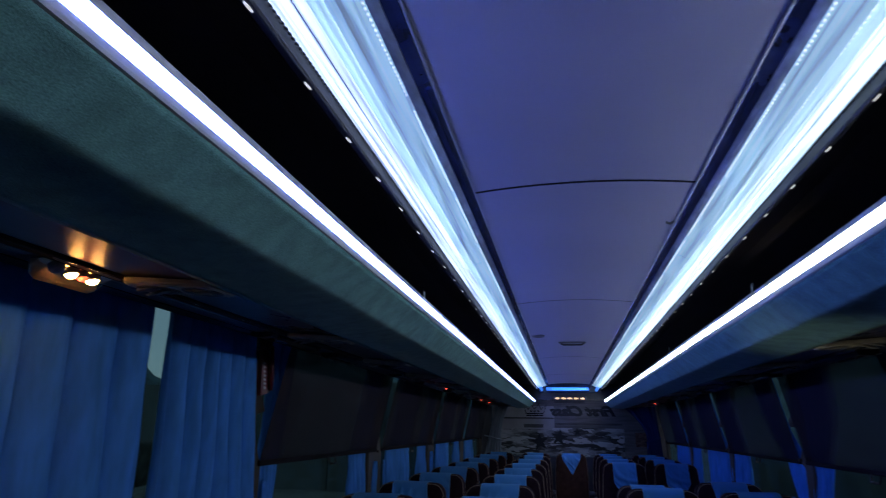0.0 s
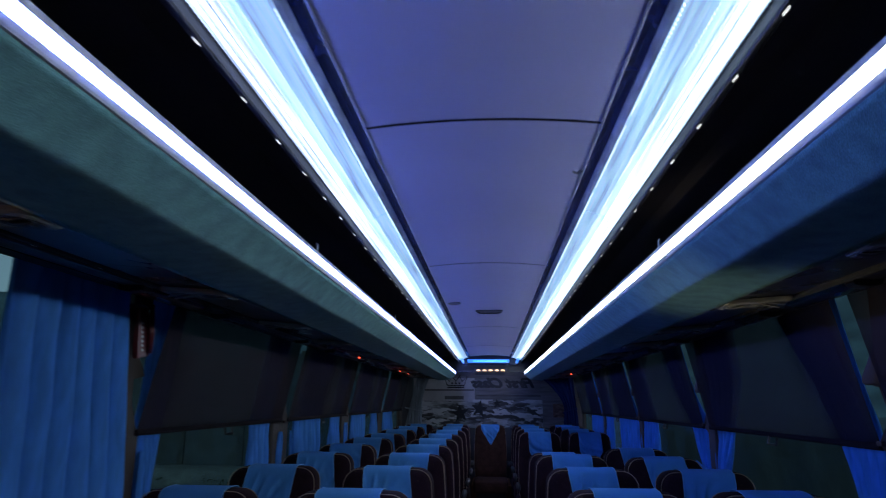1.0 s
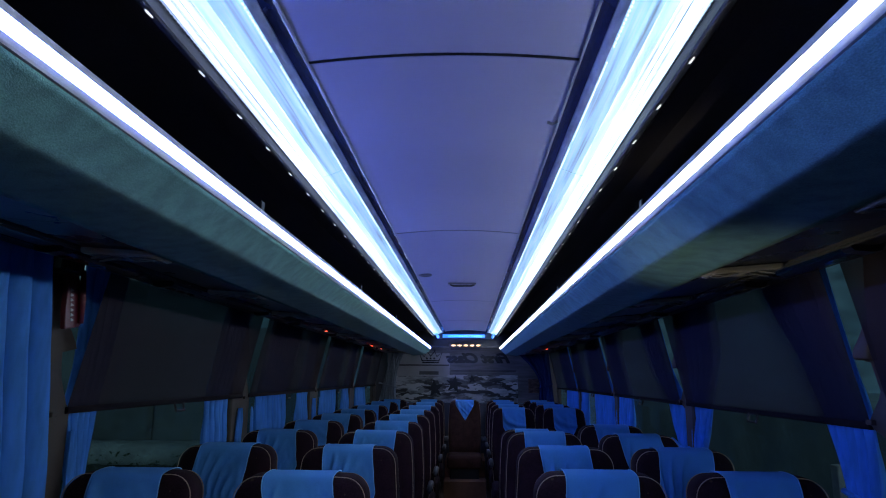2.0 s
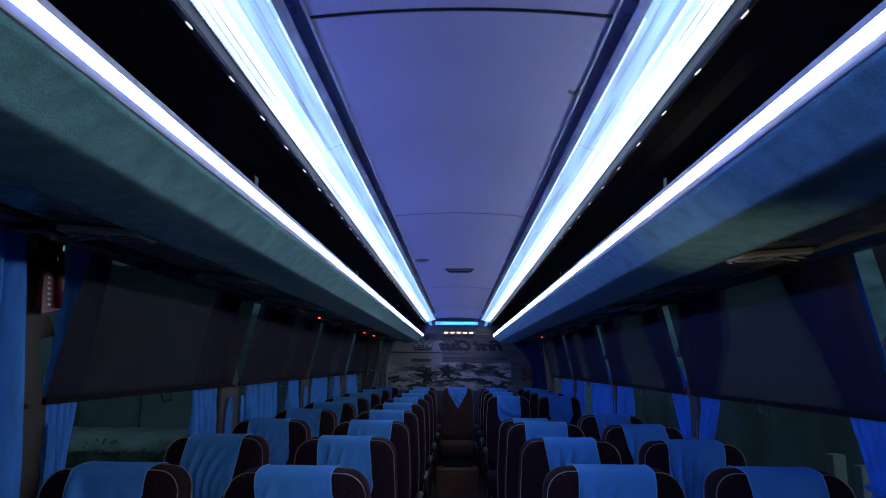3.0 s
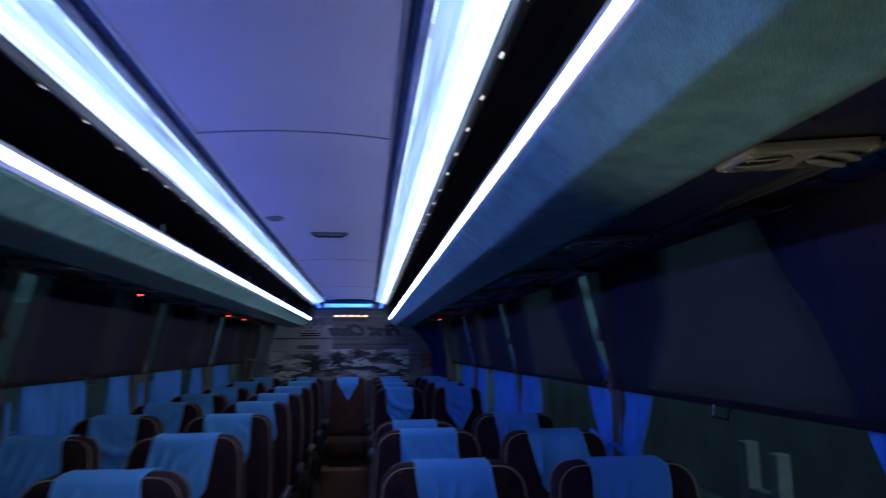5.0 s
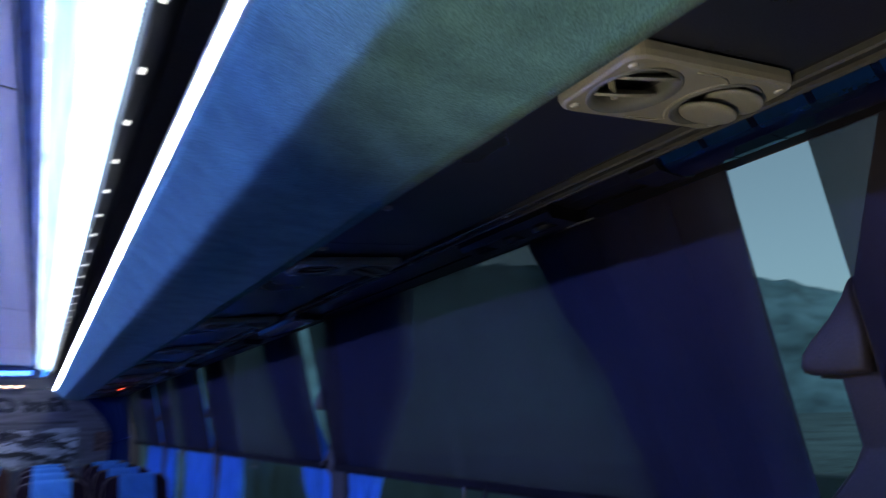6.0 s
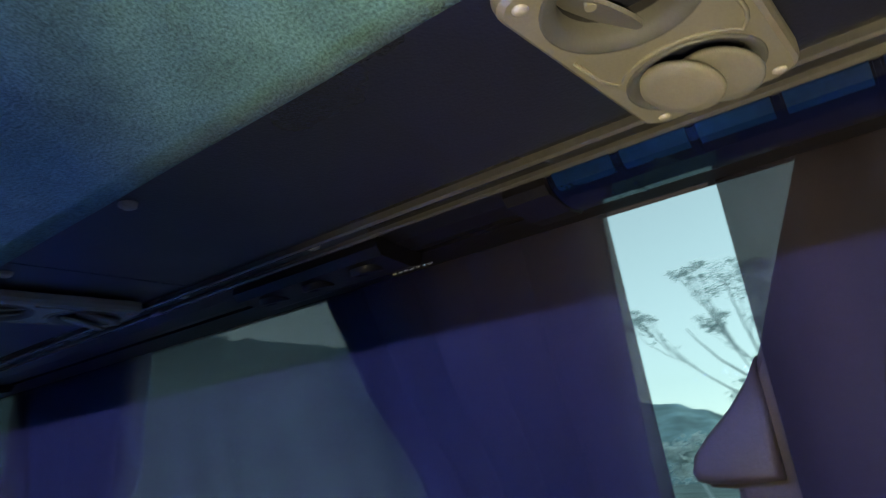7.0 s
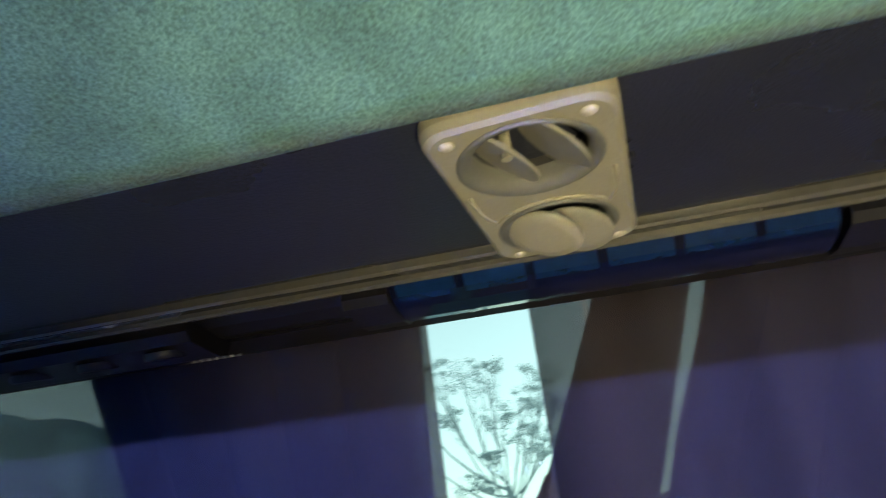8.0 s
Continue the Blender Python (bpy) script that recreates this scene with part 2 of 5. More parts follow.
def extrude_y(profile, y0, y1, side=1, bm=None, steps=1):
    """A closed (x, z) outline drawn out from y0 to y1; side -1 mirrors it."""
    ys = [y0 + (y1 - y0) * i / steps for i in range(steps + 1)]
    return loft([[(side * x, y, z) for x, z in profile] for y in ys], bm=bm)


def band(points, t):
    """A closed outline of thickness t along an open (x, z) line; the thickness goes to the left of the way."""
    off = []
    for i, (x, z) in enumerate(points):
        a, b = points[max(0, i - 1)], points[min(len(points) - 1, i + 1)]
        dx, dz = b[0] - a[0], b[1] - a[1]
        d = math.hypot(dx, dz) or 1
        off.append((x - dz / d * t, z + dx / d * t))
    return points + off[::-1]


def box(x0, x1, y0, y1, z0, z1, bevel=0.0, bm=None, seg=2):
    own = bmesh.new()
    vs = [own.verts.new((x, y, z)) for x in (x0, x1) for y in (y0, y1) for z in (z0, z1)]
    for f in ((0, 1, 3, 2), (4, 6, 7, 5), (0, 4, 5, 1), (2, 3, 7, 6), (0, 2, 6, 4), (1, 5, 7, 3)):
        own.faces.new([vs[i] for i in f])
    if bevel:
        bmesh.ops.bevel(own, geom=own.edges[:], offset=bevel, segments=seg, profile=0.5, affect="EDGES")
    if bm is None:
        return own
    return join(bm, own)


def join(bm, other):
    me = bpy.data.meshes.new("tmp")
    other.to_mesh(me)
    other.free()
    bm.from_mesh(me)
    bpy.data.meshes.remove(me)
    return bm


def tube(path, r, n=8, closed=False, bm=None):
    """A round tube along points."""
    bm = bm or bmesh.new()
    pts = [Vector(p) for p in path]
    rings = []
    for i, p in enumerate(pts):
        if closed:
            d = pts[(i + 1) % len(pts)] - pts[i - 1]
        else:
            d = pts[min(i + 1, len(pts) - 1)] - pts[max(i - 1, 0)]
        q = d.to_track_quat("Z", "Y").to_matrix() if d.length > 1e-9 else Matrix.Identity(3)
        rr = r[i] if isinstance(r, (list, tuple)) else r
        rings.append([tuple(p + q @ Vector((rr * math.cos(2 * math.pi * k / n), rr * math.sin(2 * math.pi * k / n), 0))) for k in range(n)])
    if closed:
        rings.append(rings[0])
    return loft(rings, caps=not closed, bm=bm)


def lathe(profile, n=24, bm=None, m=None, cap=False):
    """Spin (r, z) about z."""
    bm = bm or bmesh.new()
    m = m or Matrix.Identity(4)
    rings = [[tuple(m @ Vector((r * math.cos(2 * math.pi * k / n), r * math.sin(2 * math.pi * k / n), z))) for k in range(n)] for r, z in profile]
    return loft(rings, caps=cap, bm=bm)


FRONT, BACK = -1.2, 9.16

# ---- shell ----
# ceiling: arched panels with recessed joints, one mesh
def arch(x):
    return 2.052 - 0.016 * (x / 0.27) ** 2


ceil_bm = bmesh.new()
seams = [FRONT, -0.05, 1.628, 3.165, 5.72, 7.6, BACK]
xs = [-0.262 + 0.524 * i / 16 for i in range(17)]
for a, b in zip(seams, seams[1:]):
    g = 0.005
    low = [(x, arch(x)) for x in xs]
    ring = low + [(x, arch(x) + 0.02) for x in xs[::-1]]
    n_y = 6
    rings = []
    for i in range(n_y + 1):
        y = a + g + (b - a - 2 * g) * i / n_y
        rings.append([(x, y, z) for x, z in ring])
    e = 0.003
    first = [(x, a + g, z + (e if k < 17 else 0)) for k, (x, z) in enumerate(ring)]
    rings[0] = first
    rings.insert(1, [(x, a + g + 0.006, z) for x, z in ring])
    loft(rings, bm=ceil_bm)
mesh_ob("ceiling", ceil_bm, M_CEIL, label="arched blue-grey vinyl ceiling panels with dark joints", category="ceiling", kind="structure", smooth=False)
mesh_ob("ceiling_backing", box(-0.30, 0.30, FRONT, BACK, 2.075, 2.085), M_SEAM, label="dark board above the ceiling joints", category="ceiling", kind="structure")

for y, wdt in ((1.628, 0.0042), (3.165, 0.0016), (5.72, 0.0016), (7.6, 0.0016)):
    rings = [[(x, y + d, arch(x) - 0.0012 + up) for x in xs] + [(x, y + d, arch(x) + 0.012 + up) for x in xs[::-1]] for d, up in ((-wdt, 0.0), (wdt, 0.0))]
    mesh_ob("ceiling_joint", loft(rings), M_SEAM if wdt > 0.002 else M_LIP, label="dark joint strip between two ceiling panels", category="joint", kind="structure")

# outer roof, floor and walls
roof_line = [(1.24, 1.87), (1.22, 1.96), (1.12, 2.07), (0.9, 2.15), (0.5, 2.19), (0, 2.20), (-0.5, 2.19), (-0.9, 2.15), (-1.12, 2.07), (-1.22, 1.96), (-1.24, 1.87)]
mesh_ob("roof", extrude_y(band(roof_line, -0.03), FRONT - 0.1, 9.5), M_WALL, label="closed coach roof shell over the cabin", category="roof", kind="structure")
mesh_ob("floor", box(-0.24, 0.24, FRONT, 8.2, -0.05, 0.0), M_FLOOR, label="worn reddish brown lino aisle floor", category="floor", kind="structure")
for s, nm in ((-1, "left"), (1, "right")):
    mesh_ob("floor_platform_" + nm, box(min(s * 0.24, s * 1.24), max(s * 0.24, s * 1.24), FRONT, 9.3, -0.05, 0.15, 0.006), M_FLOOR, label="raised dark floor under the seats", category="floor", kind="structure")
    mesh_ob("wall_" + nm, box(min(s * 1.19, s * 1.25), max(s * 1.19, s * 1.25), FRONT, 9.4, 0.15, 0.80, 0.004), M_WALL, label="dark lower side panel under the windows", category="wall", kind="structure")
mesh_ob("step", box(-0.24, 0.24, 8.2, 9.3, -0.05, 0.28, 0.008), M_STEP, label="dark step up at the end of the aisle", category="step", kind="structure")
mesh_ob("step", box(-0.24, 0.24, 8.5, 9.3, 0.284, 0.47, 0.008), M_STEP, label="upper dark step before the back bench", category="step", kind="structure")
# front wall is added out of view, only to close the cabin
mesh_ob("unseen_front_wall", box(-1.25, 1.25, FRONT - 0.1, FRONT, -0.05, 2.2), M_WALL, label="added unseen wall closing the front of the cabin", category="wall", kind="structure")
rear = bmesh.new()
box(-1.25, 1.25, 9.34, 9.44, -0.05, 1.10, bm=rear)
box(-1.25, 1.25, 9.34, 9.44, 1.84, 2.2, bm=rear)
box(-1.25, -1.06, 9.34, 9.44, 1.10, 1.84, bm=rear)
box(1.06, 1.25, 9.34, 9.44, 1.10, 1.84, bm=rear)
mesh_ob("wall_rear", rear, M_WALL, label="dark rear wall round the back window", category="wall", kind="structure")

# glazing and pillars, both sides
GAPS = [0.70, 2.355, 4.02, 5.70, 7.40, 9.05]   # clear slits between neighbouring blinds
BAYS = list(zip([FRONT] + GAPS, GAPS + [9.34]))
for s, nm in ((-1, "left"), (1, "right")):
    for k, (a, b) in enumerate(BAYS):
        g = mesh_ob("window_%d" % (k + 1 + (6 if s > 0 else 0)), box(min(s * 1.215, s * 1.221), max(s * 1.215, s * 1.221), a - 0.12, b - 0.124, 0.78, 1.90), M_GLASS if s > 0 else M_GLASS_DARK, label="tinted side window pane of the coach", category="window", group="side windows", kind="structure")
        g.visible_shadow = False
        f = bmesh.new()
        box(min(s * 1.20, s * 1.212), max(s * 1.20, s * 1.212), a, b, 0.78, 0.82, 0.002, bm=f)
        box(min(s * 1.20, s * 1.212), max(s * 1.20, s * 1.212), a, b, 1.84, 1.90, 0.002, bm=f)
        part("window_frame", f, M_DARKPL, g, "black rubber window seal")


def blind_x(z):
    """How far out the leaning blinds hang at a height."""
    return 1.075 + (1.77 - z) * (0.095 / 0.43)


def pillar(s, y):
    """Trim on a window pillar with a wing above and a foot at the blind's bar."""
    p = thing("window_pillar", "olive brown moulded pillar trim between coach windows", "pillar", "window pillars", "structure", at=(0, y, 0))
    wing = [(-0.24, 1.86), (-0.232, 1.77), (-0.160, 1.57), (-0.130, 1.40), (-0.115, 0.80), (-0.005, 0.80), (-0.005, 1.285), (0.045, 1.305), (0.058, 1.325), (0.045, 1.342), (0.006, 1.385), (-0.008, 1.41), (-0.008, 1.487),
            (0.016, 1.490), (0.021, 1.500), (0.018, 1.518), (0.002, 1.535), (-0.025, 1.56), (-0.046, 1.585), (-0.060, 1.612), (-0.081, 1.66), (-0.132, 1.77), (-0.137, 1.86)]
    if s < 0:
        wing = [(-0.15, 1.86), (-0.14, 0.80), (0.13, 0.80), (0.13, 1.33), (0.11, 1.352), (0.098, 1.378), (0.075, 1.42), (0.066, 1.46), (0.063, 1.505), (0.10, 1.512), (0.133, 1.518), (0.125, 1.535), (0.10, 1.565), (0.07, 1.60), (0.06, 1.64), (0.055, 1.72), (0.05, 1.86)]
    rings = [[(s * (1.24 if x > 1 else x), yy + (inset if k < (5 if s > 0 else 2) else -inset), z) for k, (yy, z) in enumerate(wing)] for x, inset in ((1.214, 0.0), (0.014, 0.0), (0.008, 0.0012), (0.0035, 0.004), (0.0008, 0.0085), (0.0, 0.014))]
    bm = loft(rings)
    for z in (1.30, 1.36, 1.408, 1.46, 1.53, 1.60, 1.68, 1.76):
        bmesh.ops.bisect_plane(bm, geom=bm.verts[:] + bm.edges[:] + bm.faces[:], plane_co=(0, 0, z), plane_no=(0, 0, 1))
    for v in bm.verts:
        foot = min(1.177, blind_x(v.co.z) + 0.022) if s > 0 else 1.177
        v.co.x = s * (1.214 if abs(v.co.x) > 1 else foot + abs(v.co.x))
    part("trim", bm, M_PILLAR, p)
    if s > 0:
        horn = [(-0.055, 1.493), (-0.02, 1.492), (0.010, 1.493), (0.019, 1.496), (0.022, 1.503), (0.018, 1.518), (0.003, 1.535), (-0.024, 1.560), (-0.046, 1.587), (-0.055, 1.603)]
        hx = blind_x(1.53) + 0.024
        mid_y, mid_z = -0.022, 1.525
        rings = [[(hx - d, mid_y + (yy - mid_y) * f, mid_z + (z - mid_z) * f) for yy, z in horn] for d, f in ((-0.004, 1.0), (0.010, 1.0), (0.016, 0.96), (0.020, 0.88), (0.022, 0.76))]
        part("horn", loft(rings), M_PILLAR, p, "rounded moulded horn on the trim", smooth=True)
    part("blind_hook", box(min(s * 1.165, s * 1.178), max(s * 1.165, s * 1.178), 0.02, 0.05, 1.315, 1.33, 0.003), M_PILLAR, p, "pale hook that holds the blind bar")
    return p


for s in (-1, 1):
    for y in GAPS[1:]:
        pillar(s, y)

# ---- luggage racks ----
NOSE = [(0.4605, 1.7906), (0.470, 1.7838), (0.480, 1.7757), (0.490, 1.7674), (0.499, 1.7596), (0.5065, 1.7528), (0.5130, 1.7470), (0.5180, 1.7420), (0.5220, 1.7378), (0.5260, 1.7348), (0.531, 1.7331), (0.540, 1.7318), (0.560, 1.7298), (0.600, 1.7256), (0.640, 1.7212), (0.670, 1.7175), (0.687, 1.7155)]


def rack(s, nm):
    side = "left" if s < 0 else "right"
    r = thing("luggage_rack", "long overhead luggage rack with %s carpet nose and LED strip" % ("grey-teal" if s < 0 else "blue-lit teal"), "luggage rack", "overhead racks", "structure")
    part("shelf", extrude_y([(0.475, 1.800), (1.19, 1.800), (1.19, 1.812), (0.475, 1.812)], FRONT, BACK, s), M_BLACK, r, "black rack floor")
    part("back_panel", extrude_y(band([(0.462, 2.004), (0.55, 2.04), (0.8, 2.03), (1.02, 1.96), (1.14, 1.86), (1.18, 1.80)], 0.012), FRONT, BACK, s), M_BLACK, r, "black rack lining")
    # carpet nose: slightly uneven along its length
    bm = bmesh.new()
    rings = []
    n = 150
    for i in range(n + 1):
        y = FRONT + (BACK - FRONT) * i / n
        ring = []
        line = NOSE + [(0.687, 1.738), (0.5, 1.797)]
        for k, (x, z) in enumerate(line):
            w = noise.noise(Vector((x * 9, y * 3.1, s * 7))) * 0.0012 if 1 < k < len(NOSE) - 2 else 0
            edge = noise.noise(Vector((2, y * 6, s * 5))) * 0.003 if k in (len(NOSE) - 1, len(NOSE)) else 0
            ring.append((s * (x + edge), y, z + w))
        rings.append(ring)
    loft(rings, bm=bm)
    part("carpet", bm, M_CARPET, r, "teal felt carpet wrapped round the rack nose", smooth=True)
    # LED profile on the nose
    profile = part("led_profile", extrude_y([(0.459, 1.840), (0.475, 1.840), (0.475, 1.7925), (0.462, 1.7915), (0.4575, 1.7920), (0.457, 1.7965), (0.4605, 1.7985), (0.4605, 1.8083), (0.4638, 1.8083), (0.4638, 1.8295), (0.4590, 1.8295)], FRONT, BACK, s), M_WHITEPL, r, "white plastic LED channel")
    joints = [FRONT, 0.9, 2.9, 4.9, 6.9, BACK] if s > 0 else [FRONT, 1.4, 3.4, 5.4, 7.4, BACK]
    for a, b in zip(joints, joints[1:]):
        part("led_strip", extrude_y([(0.4597, 1.8292), (0.4637, 1.8292), (0.4637, 1.8086), (0.4597, 1.8086), (0.4589, 1.811), (0.4589, 1.8268)], a + 0.004, b - 0.004, s), G_NOSE_L if s < 0 else G_NOSE_R, profile, "glowing %s LED strip" % ("cold violet-white" if s < 0 else "warm white"))
    # steel brackets in the opening
    for y in (0.48, 2.09, 3.68, 5.28, 6.88, 8.48):
        b = bmesh.new()
        box(min(s * 0.486, s * 0.490), max(s * 0.486, s * 0.490), y - 0.012, y + 0.012, 1.815, 1.885, 0.001, bm=b)
        part("bracket", b, M_DARKPL, r, "thin steel rack bracket")
    return r


for s in (-1, 1):
    rack(s, "rack")


# underside panels, rails
PANEL_Y = [FRONT, -0.62, 0.53, 1.69, 2.84, 3.99, 5.14, 6.29, 7.44, 8.59, BACK]
for s in (-1, 1):
    p = thing("service_panel", "smooth dark navy underside panel with cream screw caps", "panel", "rack undersides", "structure")
    for a, b in zip(PANEL_Y, PANEL_Y[1:]):
        part("panel", extrude_y([(0.672, 1.7275), (0.8840, 1.7441), (0.8845, 1.7455), (0.8845, 1.7580), (0.672, 1.7415)], a + 0.0012, b - 0.0012, s), M_PANEL, p)
    for y in PANEL_Y[1:-1]:
        for dy in (-0.198, 0.035):
            for x in (0.711, 0.903):
                c = lathe([(0.0001, 1.7255), (0.004, 1.7258), (0.007, 1.7275), (0.0075, 1.7315)], n=12, m=Matrix.Translation((s * x, y + dy, 0.0 if x < 0.8 else 0.0145)))
                part("screw_cap", c, M_SCREW, p, smooth=True)
    rail = thing("cable_rail", "dark ribbed plastic rail along the window head", "rail", "window head rails", "structure")
    part("rail_body", extrude_y([(0.886, 1.760), (0.886, 1.7465), (0.935, 1.7480), (0.935, 1.762)], FRONT, BACK, s), M_RAIL, rail)
    for x0, x1, up in ((0.8935, 0.8985, 0.0108), (0.9230, 0.9285, 0.0140)):
        part("ridge", extrude_y([(x0, 1.738 + up), (x0, 1.7295 + up), (x0 + 0.002, 1.7275 + up), (x1 - 0.002, 1.7275 + up), (x1, 1.7295 + up), (x1, 1.738 + up)], FRONT, BACK, s), M_RIDGE, rail, "thin light ridge")
    part("channel", extrude_y([(0.937, 1.772), (0.937, 1.758), (0.945, 1.752), (0.965, 1.748), (0.99, 1.747), (1.005, 1.750), (1.012, 1.757), (1.012, 1.772)], FRONT, BACK, s), M_DARKPL, rail)
    part("head_board", extrude_y([(1.014, 1.750), (1.056, 1.749), (1.062, 1.755), (1.075, 1.800), (1.19, 1.838), (1.19, 1.850), (1.014, 1.81)], FRONT, BACK, s), M_DARKPL, rail, "dark board over the blind rollers")


def lens_unit(s, y0, y1, n):
    """Ribbed blue night-light lens with grey end blocks."""
    t = thing("night_light", "dark blue ribbed plastic night-light lens", "night light", "night lights", at=(0, 0, 0.0205))
    out = [(0.940, 1.7265), (0.947, 1.7185), (0.965, 1.7135), (0.988, 1.7125), (1.003, 1.7155), (1.0135, 1.7235), (1.0135, 1.7275), (0.940, 1.7275)]
    for i in range(n):
        a, b = y0 + (y1 - y0) * i / n, y0 + (y1 - y0) * (i + 1) / n
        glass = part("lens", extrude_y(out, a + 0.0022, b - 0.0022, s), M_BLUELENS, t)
        part("upper_lens", extrude_y([(0.9385, 1.7275), (0.9385, 1.7262), (0.9458, 1.7180), (0.953, 1.7160), (0.955, 1.7175)], a + 0.004, b - 0.004, s), M_BLUEGLINT, glass, "upper facet painted brighter for its glint")
        part("rib", extrude_y([(x, z - 0.0006) for x, z in out], b - 0.002, b + 0.002, s), M_BLUELENS, t)
    for a, b in ((y0 - 0.045, y0 - 0.003), (y1 + 0.003, y1 + 0.045)):
        part("end_block", extrude_y([(0.938, 1.7275), (0.938, 1.720), (0.945, 1.7135), (0.985, 1.7105), (1.008, 1.7145), (1.0155, 1.7275)], a, b, s), M_DARKPL, t, "grey end block")


for y in (0.38, 2.03, 3.69, 5.35, 7.0):
    lens_unit(1, y, y + 0.36, 6)
for y in (2.03, 3.69, 5.35, 7.0):
    lens_unit(-1, y, y + 0.36, 6)


def reading_unit(s, y, pitch=0.076):
    """A block with two reading lamps and a call button between them, switched off."""
    t = thing("reading_lamp_unit", "black reading lamp block with three sockets, switched off", "reading lamp", "reading lamps", at=(0, 0, 0.0205))
    half = pitch * 1.55
    part("body", extrude_y([(0.936, 1.7275), (0.936, 1.717), (0.944, 1.709), (0.99, 1.7075), (1.006, 1.713), (1.012, 1.7275)], y - half, y + half, s), M_DARKPL, t)
    for k in (-1, 0, 1):
        m = Matrix.Translation((s * 0.966, y + k * pitch, 1.708)) @ Matrix.Rotation(radians(-s * 18), 4, "Y")
        r = 0.015
        socket = part("socket", lathe([(r * 1.25, 0.004), (r * 1.25, -0.003), (r, -0.0045), (r * 0.8, -0.002), (r * 0.6, 0.004)], n=16, m=m), M_DARKPL, t, smooth=True)
        part("lamp" if k else "call_button", lathe([(0.0002, -0.003), (r * 0.45, -0.0024), (r * 0.72, -0.001), (r * 0.8, 0.001)], n=14, m=m), M_STEEL if k else M_RED, socket, smooth=True)
        if k < 0:
            for q in range(7):
                yy = y - pitch - 0.004 - 0.0085 * q
                part("edge_mark", box(min(s * 1.0085, s * 1.0105), max(s * 1.0085, s * 1.0105), yy, yy + 0.0045, 1.7118, 1.7135), M_PALE, t, "tiny pale edge mark")


def lit_reading_unit(s, x, y, z):
    """A bright metal trough with a round nozzle, two glowing lamps and a red button."""
    t = thing("reading_lamp_unit", "lit reading lamp trough with two warm lamps and a red button", "reading lamp", "reading lamps", at=(s * x, y, z))
    # the trough: open below, higher on its window side
    rings = []
    for yy, f in ((-0.090, 0.35), (-0.080, 0.8), (-0.066, 1.0), (0.066, 1.0), (0.080, 0.8), (0.090, 0.35)):
        prof = [(-0.026, 0.022), (-0.022, 0.0150), (-0.014, 0.0175), (0.0, 0.0195), (0.016, 0.014), (0.028, -0.006), (0.034, -0.012), (0.038, -0.010), (0.038, 0.020)]
        rings.append([(s * px * (0.6 + 0.4 * f), yy, 0.020 + (pz - 0.020) * f) for px, pz in prof])
    part("trough", loft(rings), M_BRASS, t, "polished metal trough glowing from its lamps", smooth=False)
    nozzle = Matrix.Translation((s * 0.002, -0.055, 0.012)) @ Matrix.Rotation(radians(20 * s), 4, "Y")
    part("nozzle", lathe([(0.014, 0.008), (0.0145, -0.004), (0.011, -0.008), (0.007, -0.006), (0.0002, -0.002)], n=18, m=nozzle), M_STEEL, t, "round steel nozzle", smooth=True)
    for dy, lamp in ((-0.020, True), (0.008, False), (0.036, True)):
        m = Matrix.Translation((s * 0.002, dy, 0.008)) @ Matrix.Rotation(radians(18 * s), 4, "Y")
        r = 0.0135 if lamp else 0.0105
        bezel = part("bezel", lathe([(r * 1.2, 0.008), (r * 1.22, -0.002), (r, -0.004), (r * 0.86, 0.0)], n=18, m=m), M_STEEL, t, smooth=True)
        part("lamp" if lamp else "call_button", lathe([(0.0002, -0.010), (r * 0.5, -0.0085), (r * 0.8, -0.004), (r * 0.86, 0.001)], n=16, m=m), G_WARM if lamp else G_REDLED, bezel, "glowing warm lamp" if lamp else "glowing red call button", smooth=True)


lit_reading_unit(-1, 0.940, 1.147, 1.7255)
for y in (2.703, 4.36, 6.02, 7.68):
    reading_unit(1, y)
    reading_unit(-1, y)
# small red indicator lamps
for x, y, z in ((-0.868, 4.644, 1.729), (-0.864, 5.977, 1.729), (-0.862, 6.595, 1.729), (-0.863, 7.259, 1.729), (0.836, 7.147, 1.727)):
    i = thing("indicator_lamp", "tiny glowing red indicator lamp under the rack", "indicator", "red indicators", at=(x, y, z))
    bezel = part("bezel", lathe([(0.011, 0.016), (0.011, -0.002), (0.008, -0.003)], n=12), M_DARKPL, i)
    part("lens", lathe([(0.0002, -0.011), (0.0065, -0.008), (0.0098, 0.0)], n=12), G_REDLED, bezel, smooth=True)


